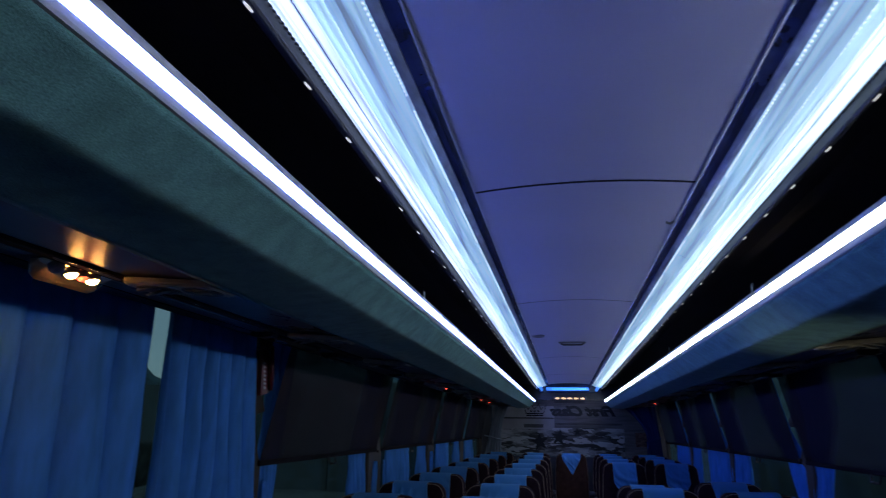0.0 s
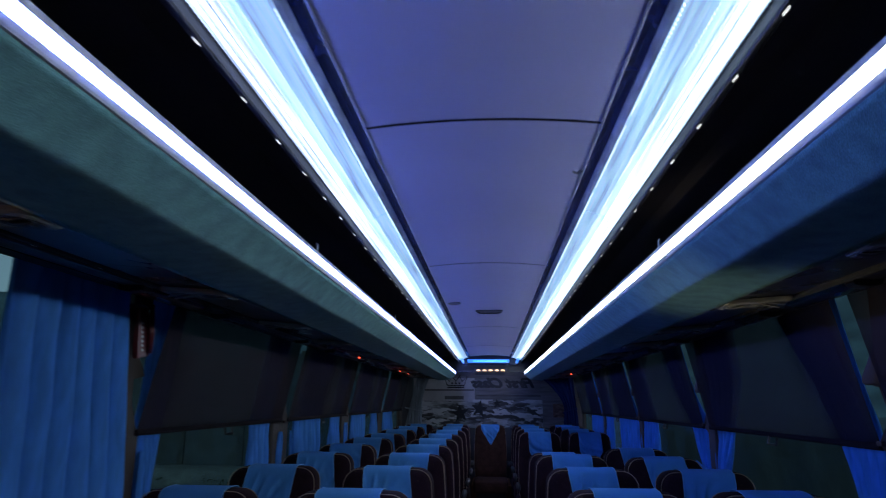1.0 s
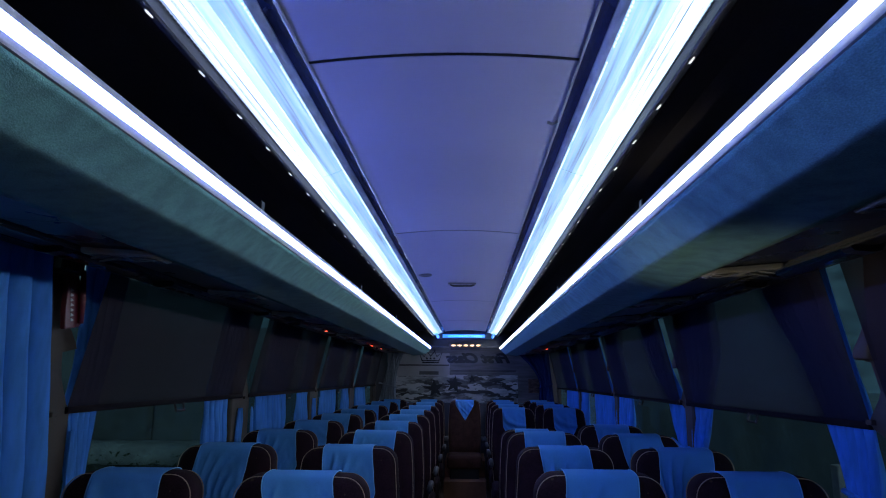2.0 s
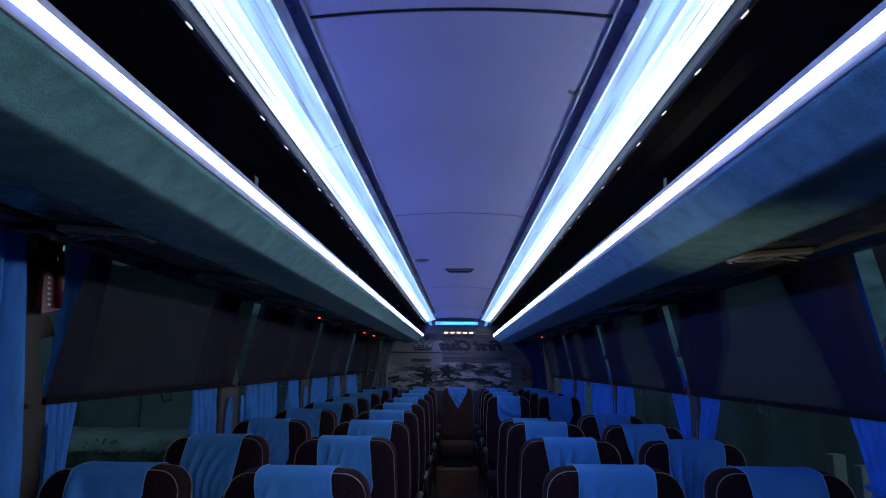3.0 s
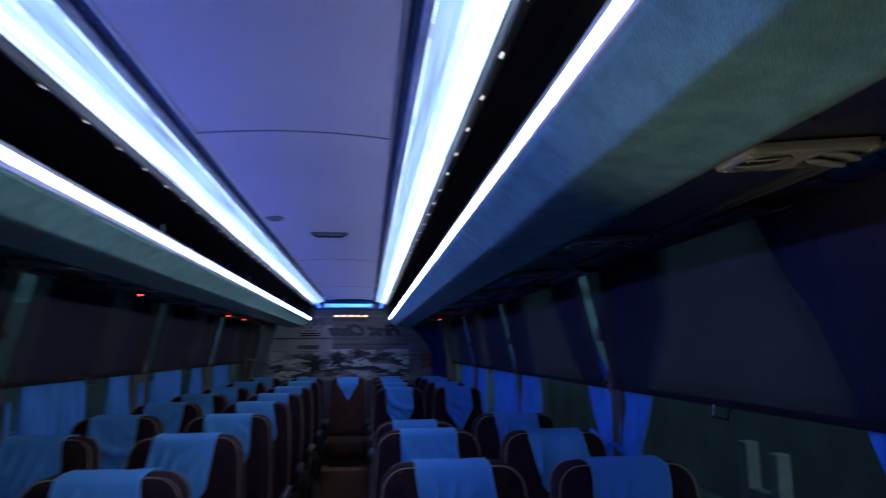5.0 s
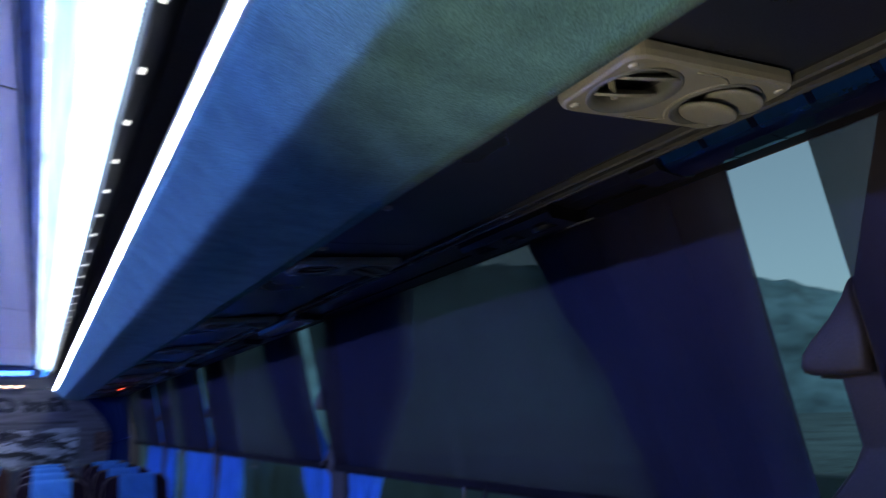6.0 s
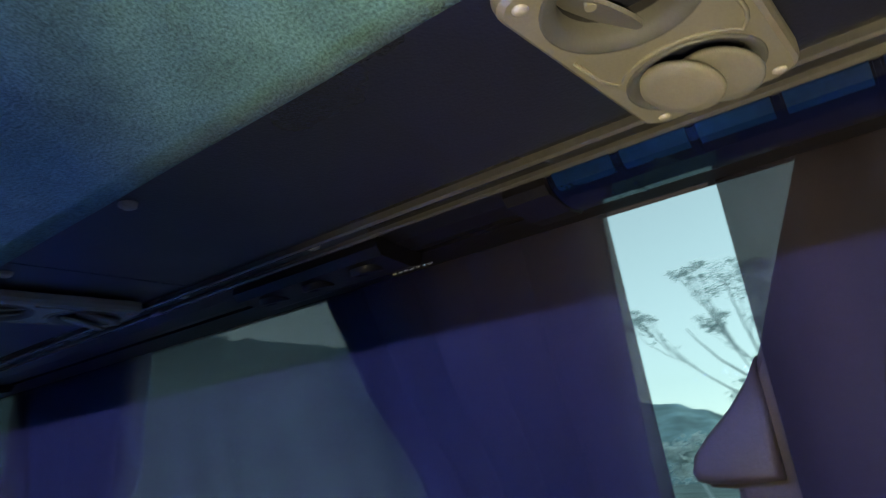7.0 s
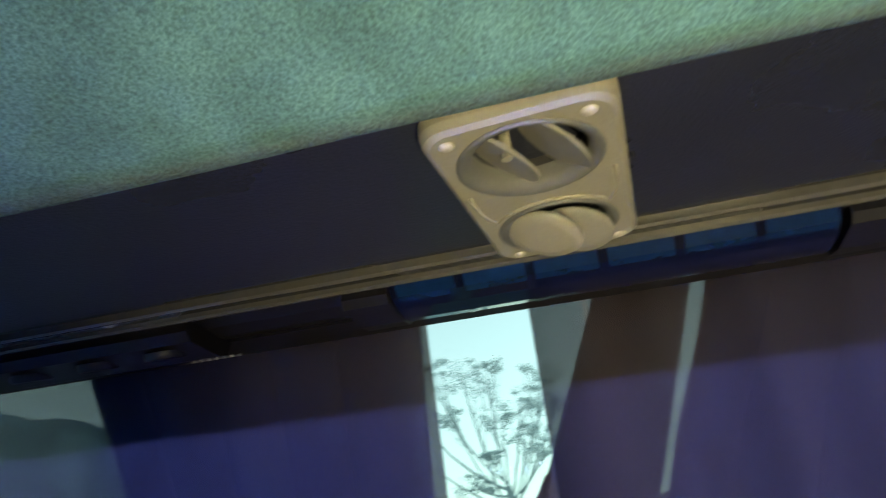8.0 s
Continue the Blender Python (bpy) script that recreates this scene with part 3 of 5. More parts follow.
def vent(s, y, turn=-14):
    """Twin air outlet: plate, a barrel with two blades, and a closed disc."""
    v = thing("air_vent", "beige plastic twin air vent with louvre and round flap", "air vent", "air vents", at=(s * 0.788, y, 1.733))
    v.rotation_euler = (0, radians(-4.2 * s), radians(-3.8) if s > 0 else 0)
    # plate, rounded, with two holes
    w, h, rad = 0.0965, 0.0500, 0.016
    outline = []
    for cx, cy, a0 in ((w - rad, h - rad, 0), (-w + rad, h - rad, 90), (-w + rad, -h + rad, 180), (w - rad, -h + rad, 270)):
        outline += [(cx + rad * math.cos(radians(a0 + 15 * k)), cy + rad * math.sin(radians(a0 + 15 * k))) for k in range(7)]
    bm = bmesh.new()
    rings = [[(x * f, yy * f2, z) for x, yy in outline] for f, f2, z in ((1.0, 1.0, 0.0), (1.0, 1.0, -0.007), (0.985, 0.972, -0.0115), (0.955, 0.92, -0.0135))]
    loft(rings, caps=False, bm=bm)
    # flat face round the two holes
    holes = [(-0.050 * s, 0.0, 0.0385), (0.046 * s, 0.0, 0.0385)]
    inner = [bm.verts.new((x * 0.955, yy * 0.92, -0.0135)) for x, yy in outline]
    edges = [bm.edges.new((inner[i], inner[(i + 1) % len(inner)])) for i in range(len(inner))]
    for cx, cy, r in holes:
        vs = [bm.verts.new((cx + r * math.cos(2 * math.pi * k / 32), cy + r * math.sin(2 * math.pi * k / 32), -0.0135)) for k in range(32)]
        edges += [bm.edges.new((vs[k], vs[(k + 1) % 32])) for k in range(32)]
    bmesh.ops.triangle_fill(bm, edges=edges, use_beauty=True)
    bmesh.ops.remove_doubles(bm, verts=bm.verts, dist=0.0002)
    plate = part("plate", bm, M_VENT, v)
    for i, (cx, cy, r) in enumerate(holes):
        m = Matrix.Translation((cx, cy, 0))
        part("ring", lathe([(r + 0.001, -0.0128), (r + 0.0008, -0.0150), (r - 0.0008, -0.0156), (r - 0.0070, -0.0118), (r - 0.0082, -0.0090), (r - 0.0084, -0.002)], n=32, m=m), M_RINGSHADE, v, "sloping ring greyed with its recess shade", smooth=True)
        part("barrel", lathe([(r - 0.0084, -0.002), (r - 0.0086, 0.010), (0.0002, 0.0115)], n=24, m=m), M_HOLLOW, v, "hollow behind the outlet, blackened for its depth shade")
    # louvre blades
    cx, cy, r = holes[0]
    for k in (-1, 1):
        m = Matrix.Translation((cx, cy + k * 0.0145, -0.008)) @ Matrix.Rotation(radians(turn), 4, "Z") @ Matrix.Rotation(radians(-56), 4, "X")
        b = bmesh.new()
        n = 14
        L = r * 0.84
        rings = []
        for j in range(n + 1):
            x = -L + 2 * L * j / n
            hw = 0.0175 * max(0.12, math.sqrt(max(0, 1 - (x / (L * 1.02)) ** 2)))
            rings.append([tuple(m @ Vector(q)) for q in ((x, -0.0012, -hw), (x, 0.0012, -hw), (x, 0.0018, 0), (x, 0.0012, hw), (x, -0.0012, hw), (x, -0.0018, 0))])
        loft(rings, bm=b)
        blade = part("blade", b, M_VENTSHADE, v, smooth=False)
        if k < 0:
            continue
        pin = lathe([(0.003, -0.012), (0.003, 0.009)], n=8, m=Matrix.Translation((cx - 0.013 * s, cy + k * 0.010, -0.005)), cap=True)
        part("pin", pin, M_VENT, blade)
    # second outlet: two overlapping round flaps
    cx, cy, r = holes[1]
    for k, (dy, tilt) in enumerate(((0.011, 15), (-0.012, 11))):
        m = Matrix.Translation((cx + (0.002 if k == 0 else 0.012) * s, cy + dy * 0.85, -0.0155 if k == 0 else -0.0128)) @ Matrix.Rotation(radians(tilt), 4, "X") @ Matrix.Rotation(radians(14 * s), 4, "Y")
        b = lathe([(0.0002, -0.0050), (r * 0.42, -0.0050), (r * 0.60, -0.0042), (r * 0.65, -0.0025), (r * 0.65, -0.0005), (0.0002, 0.0005)], n=28, m=m)
        part("flap", b, M_VENT if k == 0 else M_VENTSHADE, v, "round beige flap", smooth=True)
    # moulded ridges and screws
    for dx, dy in ((-0.0835, 0.0355), (-0.0835, -0.0345), (0.0835, -0.0370), (0.0835, 0.0340)):
        part("screw", lathe([(0.0001, -0.0152), (0.0028, -0.0150), (0.0042, -0.0140), (0.0044, -0.012)], n=12, m=Matrix.Translation((dx * s, dy, 0))), M_SCREW, plate, smooth=True)
    lip = [(-0.022, 0.0415), (0.004, 0.0415), (0.013, 0.0395)]
    lip += [(0.046 + 0.0428 * math.cos(radians(a)), 0.0428 * math.sin(radians(a))) for a in range(125, 236, 10)]
    lip += [(0.013, -0.0395), (0.004, -0.0415), (-0.022, -0.0415)]
    part("ridge", tube([(x * s, yy, -0.0136) for x, yy in lip], 0.0014, 6), M_VENT, plate, "raised lip round the flap", smooth=True)
    return v


VENTS_R = [2.241 + 0.732 * k for k in range(-1, 9)]
VENTS_L = [1.235 + 0.772 * k for k in range(0, 10)]
first_r, first_l = vent(1, VENTS_R[1]), vent(-1, VENTS_L[0])
for y in VENTS_R[:1] + VENTS_R[2:]:
    copy_thing(first_r, pose(0.788, y, 1.733, 0, -4.2, -3.8))
for y in VENTS_L[1:]:
    copy_thing(first_l, pose(-0.788, y, 1.733, 0, 4.2, 0))


# ---- ceiling light bands ----
def light_band(s):
    t = thing("ceiling_light", "long glowing %s LED light band beside the ceiling" % ("cold white" if s < 0 else "cyan-white"), "ceiling light", "ceiling light bands")
    part("trim", extrude_y([(0.262, 2.070), (0.262, 2.036), (0.266, 2.031), (0.275, 2.0285), (0.2865, 2.0235), (0.2875, 2.026), (0.2875, 2.070)], FRONT, BACK, s), M_TRIM, t, "glossy dark blue trim")
    part("edge_bead", extrude_y([(0.2605, 2.0355), (0.2645, 2.0355), (0.2645, 2.0315), (0.2605, 2.0315)], FRONT, BACK, s), M_STEEL, t)
    part("inner_rim", extrude_y([(0.288, 2.035), (0.288, 2.0225), (0.2955, 2.0175), (0.303, 2.0152), (0.303, 2.035)], FRONT, BACK, s), M_RIM, t, "scuffed silver rim")
    joints = [FRONT, 0.12, 2.22, 4.32, 6.42, 8.52, BACK - 0.1]
    for a, b in zip(joints, joints[1:]):
        g = 0.002
        part("inner_diffuser", extrude_y([(0.3035, 2.030), (0.3035, 2.0155), (0.320, 2.008), (0.335, 2.001), (0.3475, 1.997), (0.3475, 2.030)], a + g, b - g, s), G_INNER, t, "cyan translucent cover")
        part("middle_diffuser", extrude_y([(0.348, 2.030), (0.348, 1.9968), (0.357, 1.9940), (0.3668, 1.9918), (0.3668, 2.030)], a + g, b - g, s), G_MID, t, "brighter cyan cover")
        part("outer_diffuser", extrude_y([(0.3675, 2.030), (0.3675, 1.9915), (0.380, 1.988), (0.395, 1.986), (0.411, 1.9875), (0.4125, 2.0), (0.4125, 2.030)], a + g, b - g, s), (G_COVER_END if a > 8 else G_COVER_L if s < 0 else G_COVER_R), t, "glowing %s diffuser" % ("blue" if a > 8 else "white"))
        part("seam", extrude_y([(0.3810, 1.9890), (0.3810, 1.9873), (0.3822, 1.9871), (0.3822, 1.9890)], a + g, b - g, s), M_LIP, t, "thin dark seam")
        part("joint", extrude_y([(0.303, 2.026), (0.303, 2.0163), (0.320, 2.0088), (0.335, 2.0018), (0.354, 1.9958), (0.375, 1.9895), (0.411, 1.9895), (0.411, 2.026)], b - g, b + g, s), M_LIP, t)
    dots, faint, teeth = bmesh.new(), bmesh.new(), bmesh.new()
    y, n = FRONT + 0.02, 0
    while y < BACK - 0.12:
        if n % 37 < 33:
            box(min(s * 0.3045, s * 0.3070), max(s * 0.3045, s * 0.3070), y, y + 0.0042, 2.0110, 2.0140, bm=dots)
        if n % 23 < 16:
            box(min(s * 0.3467, s * 0.3483), max(s * 0.3467, s * 0.3483), y, y + 0.0035, 1.9945, 1.9965, bm=faint)
        box(min(s * 0.4095, s * 0.4132), max(s * 0.4095, s * 0.4132), y, y + 0.006, 1.9858, 1.9885, bm=teeth)
        y += 0.0125
        n += 1
    tagged(part("led_dots", dots, G_DOT, t, "row of tiny LED points"), kind="stuff")
    tagged(part("faint_led_dots", faint, G_DOT, t, "second fainter row of LED points"), kind="stuff")
    tagged(part("edge_teeth", teeth, M_LIP, t, "fine teeth along the outer edge"), kind="stuff")
    part("lip", extrude_y([(0.4130, 2.030), (0.4130, 1.987), (0.4150, 1.968), (0.4175, 1.964), (0.4205, 1.9645), (0.440, 1.979), (0.455, 2.0), (0.462, 2.03)], FRONT, BACK, s), M_LIPDARK, t, "dark grey outer lip")
    k, first, gap = -13, 1.337 if s < 0 else 1.311, 0.196 if s < 0 else 0.195
    while first + gap * k < BACK - 0.1:
        yy = first + gap * k
        m = Matrix.Translation((s * 0.4285, yy, 1.9695)) @ Matrix.Rotation(radians(-s * 38), 4, "Y") @ Matrix.Diagonal((0.34, 0.85, 1, 1))
        part("light_slot", lathe([(0.0001, -0.0015), (0.012, -0.001), (0.0145, 0.002)], n=14, m=m), G_SLOT, t, smooth=True)
        k += 1
    return t


light_band(-1)
light_band(1)

# ceiling hatch handle and small fitting
hatch = thing("roof_hatch", "grey recessed handle of the roof hatch", "hatch handle", at=(0.005, 4.73, 2.045))
hb = bmesh.new()
box(-0.092, 0.092, -0.020, 0.020, -0.006, 0.006, 0.003, bm=hb)
part("plate", hb, M_LIP, hatch)
part("grip", tube([(-0.08, -0.006, -0.006), (-0.06, -0.012, -0.016), (0.06, -0.012, -0.016), (0.08, -0.006, -0.006)], 0.006), M_DARKPL, hatch, "dark grip")
fit_ob = thing("ceiling_fitting", "small dark round speaker fitting on the ceiling", "fitting", at=(-0.212, 4.32, 2.040))
part("ring", lathe([(0.040, 0.004), (0.040, -0.006), (0.032, -0.009), (0.026, -0.004), (0.0002, -0.003)], n=20), M_LIP, fit_ob, smooth=True)
for k in (-1, 0, 1):
    part("slot", box(-0.02, 0.02, k * 0.011 - 0.003, k * 0.011 + 0.003, -0.008, -0.003, 0.001), M_BLACK, fit_ob)
hook = thing("ceiling_hook", "small grey cable stub beside the ceiling trim", "hook", at=(0.248, 1.93, 2.036))
part("stub", tube([(0.012, 0, 0), (0.0, 0.004, -0.006), (-0.012, 0.0, -0.003)], 0.004), M_LIP, hook)


# ---- blinds ----
def blind(s, y0, y1, z_low=1.338, handle=None):
    b = thing("roller_blind", "drawn dark plum mesh roller blind over a coach window", "roller blind", "roller blinds")
    rings = []
    nz, ny = 10, 30
    bm = bmesh.new()
    rows = []
    for i in range(nz + 1):
        z = 1.772 + (z_low - 1.772) * i / nz
        row = []
        for j in range(ny + 1):
            y = y0 + (y1 - y0) * j / ny
            sag = 0.0012 * math.sin(math.pi * i / nz) * (1 + noise.noise(Vector((y * 2.3, z * 3, s * 3))))
            row.append(bm.verts.new((s * (blind_x(z) + sag), y, z)))
        rows.append(row)
    for a, c in zip(rows, rows[1:]):
        for j in range(ny):
            bm.faces.new((a[j], a[j + 1], c[j + 1], c[j]))
    cloth = part("cloth", bm, M_BLIND, b, smooth=True)
    so = cloth.modifiers.new("thickness", "SOLIDIFY")
    so.thickness = 0.0006
    x = blind_x(z_low)
    bar_ob = part("bottom_bar", extrude_y([(x - 0.006, z_low + 0.014), (x - 0.008, z_low + 0.002), (x - 0.005, z_low - 0.006), (x + 0.005, z_low - 0.006), (x + 0.007, z_low + 0.014)], y0, y1, s), M_HEM, b, "dark bottom bar")
    part("roller", tube([(s * 1.085, y0, 1.782), (s * 1.085, y1, 1.782)], 0.011, 12), M_DARKPL, b)
    hy = handle if handle else (y0 + y1) / 2
    part("handle", tube([(s * (x - 0.004), hy - 0.042, z_low), (s * (x - 0.012), hy - 0.038, z_low - 0.034), (s * (x - 0.012), hy + 0.038, z_low - 0.034), (s * (x - 0.004), hy + 0.042, z_low)], 0.0055, 6), M_DARKPL, bar_ob, "black pull loop")
    return b


for s in (-1, 1):
    for k in range(1, 6):
        a, c = GAPS[k - 1] + 0.042, GAPS[k] - 0.052
        if s < 0:
            a, c = a + 0.055, c + 0.035
        if k == 1:
            if s < 0:
                continue
            a, c = 0.75, 2.288
        blind(s, a, c, 1.308 if s > 0 else 1.328, handle=((3.16 if s > 0 else 3.225) if k == 2 else None))


# ---- curtains ----
def curtain(s, stations, x0, depth=0.02, folds=7, label="", mat=M_CURT, seed=0, tie=None, nz=26):
    """A pleated sheet: stations (z, y0, y1) from top to bottom."""
    c = thing("curtain", label or "gathered bright blue fabric curtain hanging at a coach window", "curtain", "window curtains")
    bm = bmesh.new()
    ny = folds * 10
    rows = []
    zt, zb = stations[0][0], stations[-1][0]
    for i in range(nz + 1):
        z = zt + (zb - zt) * i / nz
        for (za, a0, a1), (zc, c0, c1) in zip(stations, stations[1:]):
            if za >= z >= zc - 1e-6:
                f = (za - z) / (za - zc) if za > zc else 0
                f = 0.6 * f + 0.4 * f * f * (3 - 2 * f)
                ya, yb = a0 + (c0 - a0) * f, a1 + (c1 - a1) * f
                break
        row = []
        for j in range(ny + 1):
            u = j / ny
            ph = folds * 2 * math.pi * u + 1.2 * noise.noise(Vector((u * 5, z * 1.5, seed)))
            amp = depth * (0.65 + 0.5 * noise.noise(Vector((u * 7, z * 2, seed + 4))))
            amp *= 1.0 if x0 else min(1.4, 0.45 + max(0, 1.27 - z) * 9)
            x = (x0 if x0 else min(1.192, blind_x(z) + 0.022)) + amp * math.sin(ph) + 0.006 * noise.noise(Vector((u * 3, z * 6, seed + 8)))
            y = ya + (yb - ya) * u + 0.35 * (yb - ya) / folds * math.cos(ph) * 0.5
            row.append(bm.verts.new((s * x, y, z)))
        rows.append(row)
    for a, b in zip(rows, rows[1:]):
        for j in range(ny):
            bm.faces.new((a[j], a[j + 1], b[j + 1], b[j]))
    sheet = part("cloth", bm, mat, c, smooth=True)
    so = sheet.modifiers.new("thickness", "SOLIDIFY")
    so.thickness = 0.0012
    if tie:
        z, ya, yb = tie
        path = [(s * ((x0 or 1.19) - 0.028 + 0.008 * abs(u - 0.5)), ya + (yb - ya) * u, z + 0.03 * (u - 0.5)) for u in (0, 0.25, 0.5, 0.75, 1)]
        part("tieback", tube(path, 0.009, 8), mat, c, "narrow tieback of the same cloth")
    return c


# full-length curtains by the front window on the left
curtain(-1, [(1.782, 0.50, 1.568), (1.2, 0.50, 1.600), (0.75, 0.50, 1.605)], 1.095, 0.036, 8, seed=1, label="drawn full-length blue curtain with soft folds")
curtain(-1, [(1.782, 1.684, 2.165), (1.2, 1.70, 2.245), (0.75, 1.70, 2.25)], 1.095, 0.036, 6, seed=2, label="drawn blue curtain beside the window pillar")
# tied curtains behind the blinds at every pillar
for k, y in enumerate(GAPS[1:5]):
    # right: tied in beside the pillar
    if k == 0:
        far = [(1.78, y + 0.042, y + 0.463), (1.64, y + 0.05, y + 0.418), (1.50, y + 0.055, y + 0.345), (1.31, y + 0.05, y + 0.30), (1.10, y + 0.05, y + 0.21), (0.95, y + 0.06, y + 0.26), (0.80, y + 0.06, y + 0.28)]
    elif k == 1:
        far = [(1.78, y + 0.10, y + 0.52), (1.48, y + 0.09, y + 0.44), (1.31, y - 0.02, y + 0.30), (1.10, y + 0.00, y + 0.15), (0.95, y + 0.00, y + 0.20), (0.80, y + 0.00, y + 0.22)]
    else:
        far = [(1.78, y + 0.12, y + 0.80), (1.48, y + 0.09, y + 0.82), (1.31, y + 0.03, y + 0.84), (1.10, y + 0.04, y + 0.78), (0.80, y + 0.05, y + 0.76)]
    curtain(1, far, None, 0.018, 5 if k < 2 else 8, seed=10 * k + 1, tie=(1.10, y + 0.0, y + 0.20) if k < 2 else None)
    if k == 0:
        near = [(1.78, y - 0.62, y - 0.26), (1.57, y - 0.52, y - 0.18), (1.31, y - 0.30, y - 0.05), (1.08, y - 0.20, y - 0.05), (0.95, y - 0.24, y - 0.05), (0.80, y - 0.26, y - 0.05)]
    elif k == 1:
        near = [(1.78, y - 0.75, y - 0.26), (1.57, y - 0.66, y - 0.20), (1.31, y - 0.38, y - 0.09), (1.08, y - 0.22, y - 0.09), (0.95, y - 0.26, y - 0.09), (0.80, y - 0.28, y - 0.09)]
    else:
        near = [(1.78, y - 0.55, y - 0.10), (1.5, y - 0.56, y - 0.08), (1.31, y - 0.56, y - 0.05), (1.08, y - 0.52, y - 0.05), (0.80, y - 0.50, y - 0.05)]
    curtain(1, near, None, 0.018, 5 if k < 2 else 6, seed=50 + 10 * k, tie=(1.08, y - 0.24, y - 0.07) if k < 2 else None)
    # left: hanging straight, but for the first, which is tied
    if k == 0:
        curtain(-1, [(1.81, y + 0.135, y + 0.41), (1.60, y + 0.145, y + 0.36), (1.50, y + 0.13, y + 0.33), (1.31, y + 0.10, y + 0.275), (1.10, y + 0.16, y + 0.245), (0.95, y + 0.10, y + 0.26), (0.80, y + 0.09, y + 0.29)], 1.186, 0.014, 5, seed=3, tie=(1.10, y + 0.14, y + 0.26))
    else:
        curtain(-1, [(1.78, y + 0.25, y + 0.90), (1.3, y + 0.27, y + 0.90), (1.1, y + 0.29, y + 0.87), (0.80, y + 0.30, y + 0.86)], None, 0.022, 6, seed=20 + 10 * k)
        curtain(-1, [(1.78, y - 0.50, y - 0.17), (1.3, y - 0.475, y - 0.175), (1.1, y - 0.46, y - 0.18), (0.80, y - 0.455, y - 0.18)], None, 0.022, 5, seed=70 + 10 * k)

for k, y in enumerate(GAPS[1:4]):
    curtain(-1, [(1.27, y - 0.055, y - 0.02), (1.22, y - 0.085, y - 0.005), (1.12, y - 0.09, y - 0.012), (0.98, y - 0.08, y - 0.02)], 1.165, 0.010, 3, seed=91 + k, label="short gathered tail of a blue curtain by the pillar", nz=10)
    curtain(-1, [(1.27, y + 0.118, y + 0.135), (1.22, y + 0.115, y + 0.155), (1.14, y + 0.112, y + 0.15), (0.98, y + 0.12, y + 0.15)], 1.160, 0.008, 2, seed=97 + k, label="narrow end of a blue curtain by the pillar", nz=10)

# ---- emergency hammer on the left pillar ----
ham = thing("emergency_hammer", "red emergency window hammer in a dark holder on the pillar", "safety hammer", at=(-1.135, 2.36, 1.64))
part("holder", box(-0.043, 0.014, -0.080, 0.028, 0.092, 0.150, 0.010), M_DARKPL, ham, "dark clip")
hb = loft([[(x, y, z) for y, z in ((-0.040, 0.095), (0.014, 0.095), (0.040, 0.02), (0.052, -0.045), (0.040, -0.060), (-0.030, -0.072), (-0.036, -0.02))] for x in (-0.010, 0.006)])
bmesh.ops.bevel(hb, geom=hb.edges[:], offset=0.004, segments=2, profile=0.5, affect="EDGES")
ham_plate = part("plate", hb, M_RED, ham, "dark red backing plate")
part("handle", tube([(0.014, 0.016, 0.11), (0.016, 0.024, 0.02), (0.014, 0.030, -0.05)], [0.008, 0.010, 0.008], 10), M_RED, ham, smooth=True)
for k in range(7):
    z, y = 0.040 - 0.0145 * k, -0.024 + 0.0025 * k
    tooth = loft([[(x, y, z), (x, y + 0.016, z + 0.005), (x, y, z + 0.010)] for x in (0.0062, 0.0078)])
    part("tooth_mark", tooth, M_PALE, ham_plate, "pale printed tooth")


# ---- seats ----
SEAT_TOP = 1.015


def lean(z):
    return (z - 0.42) * 0.20 + 0.10 * max(0, z - 0.75) ** 2


def seat_outline(inset, n=10):
    """Arch outline (x, z) of the backrest from lower left over the top to lower right."""
    pts = []
    w, top, r = 0.188 - inset, SEAT_TOP - inset, 0.064 - 0.35 * inset
    for z in (0.36, 0.5, 0.62, 0.74, 0.84):
        pts.append((-(w + 0.016 * math.sin(math.pi * (z - 0.36) / 0.6)), z))
    for k in range(n + 1):
        a = math.pi - math.pi / 2 * k / n
        pts.append((-w + r + r * math.cos(a), top - 0.004 - r + r * math.sin(a)))
    pts.append((0, top))
    return pts + [(-x, z) for x, z in pts[-2::-1]]


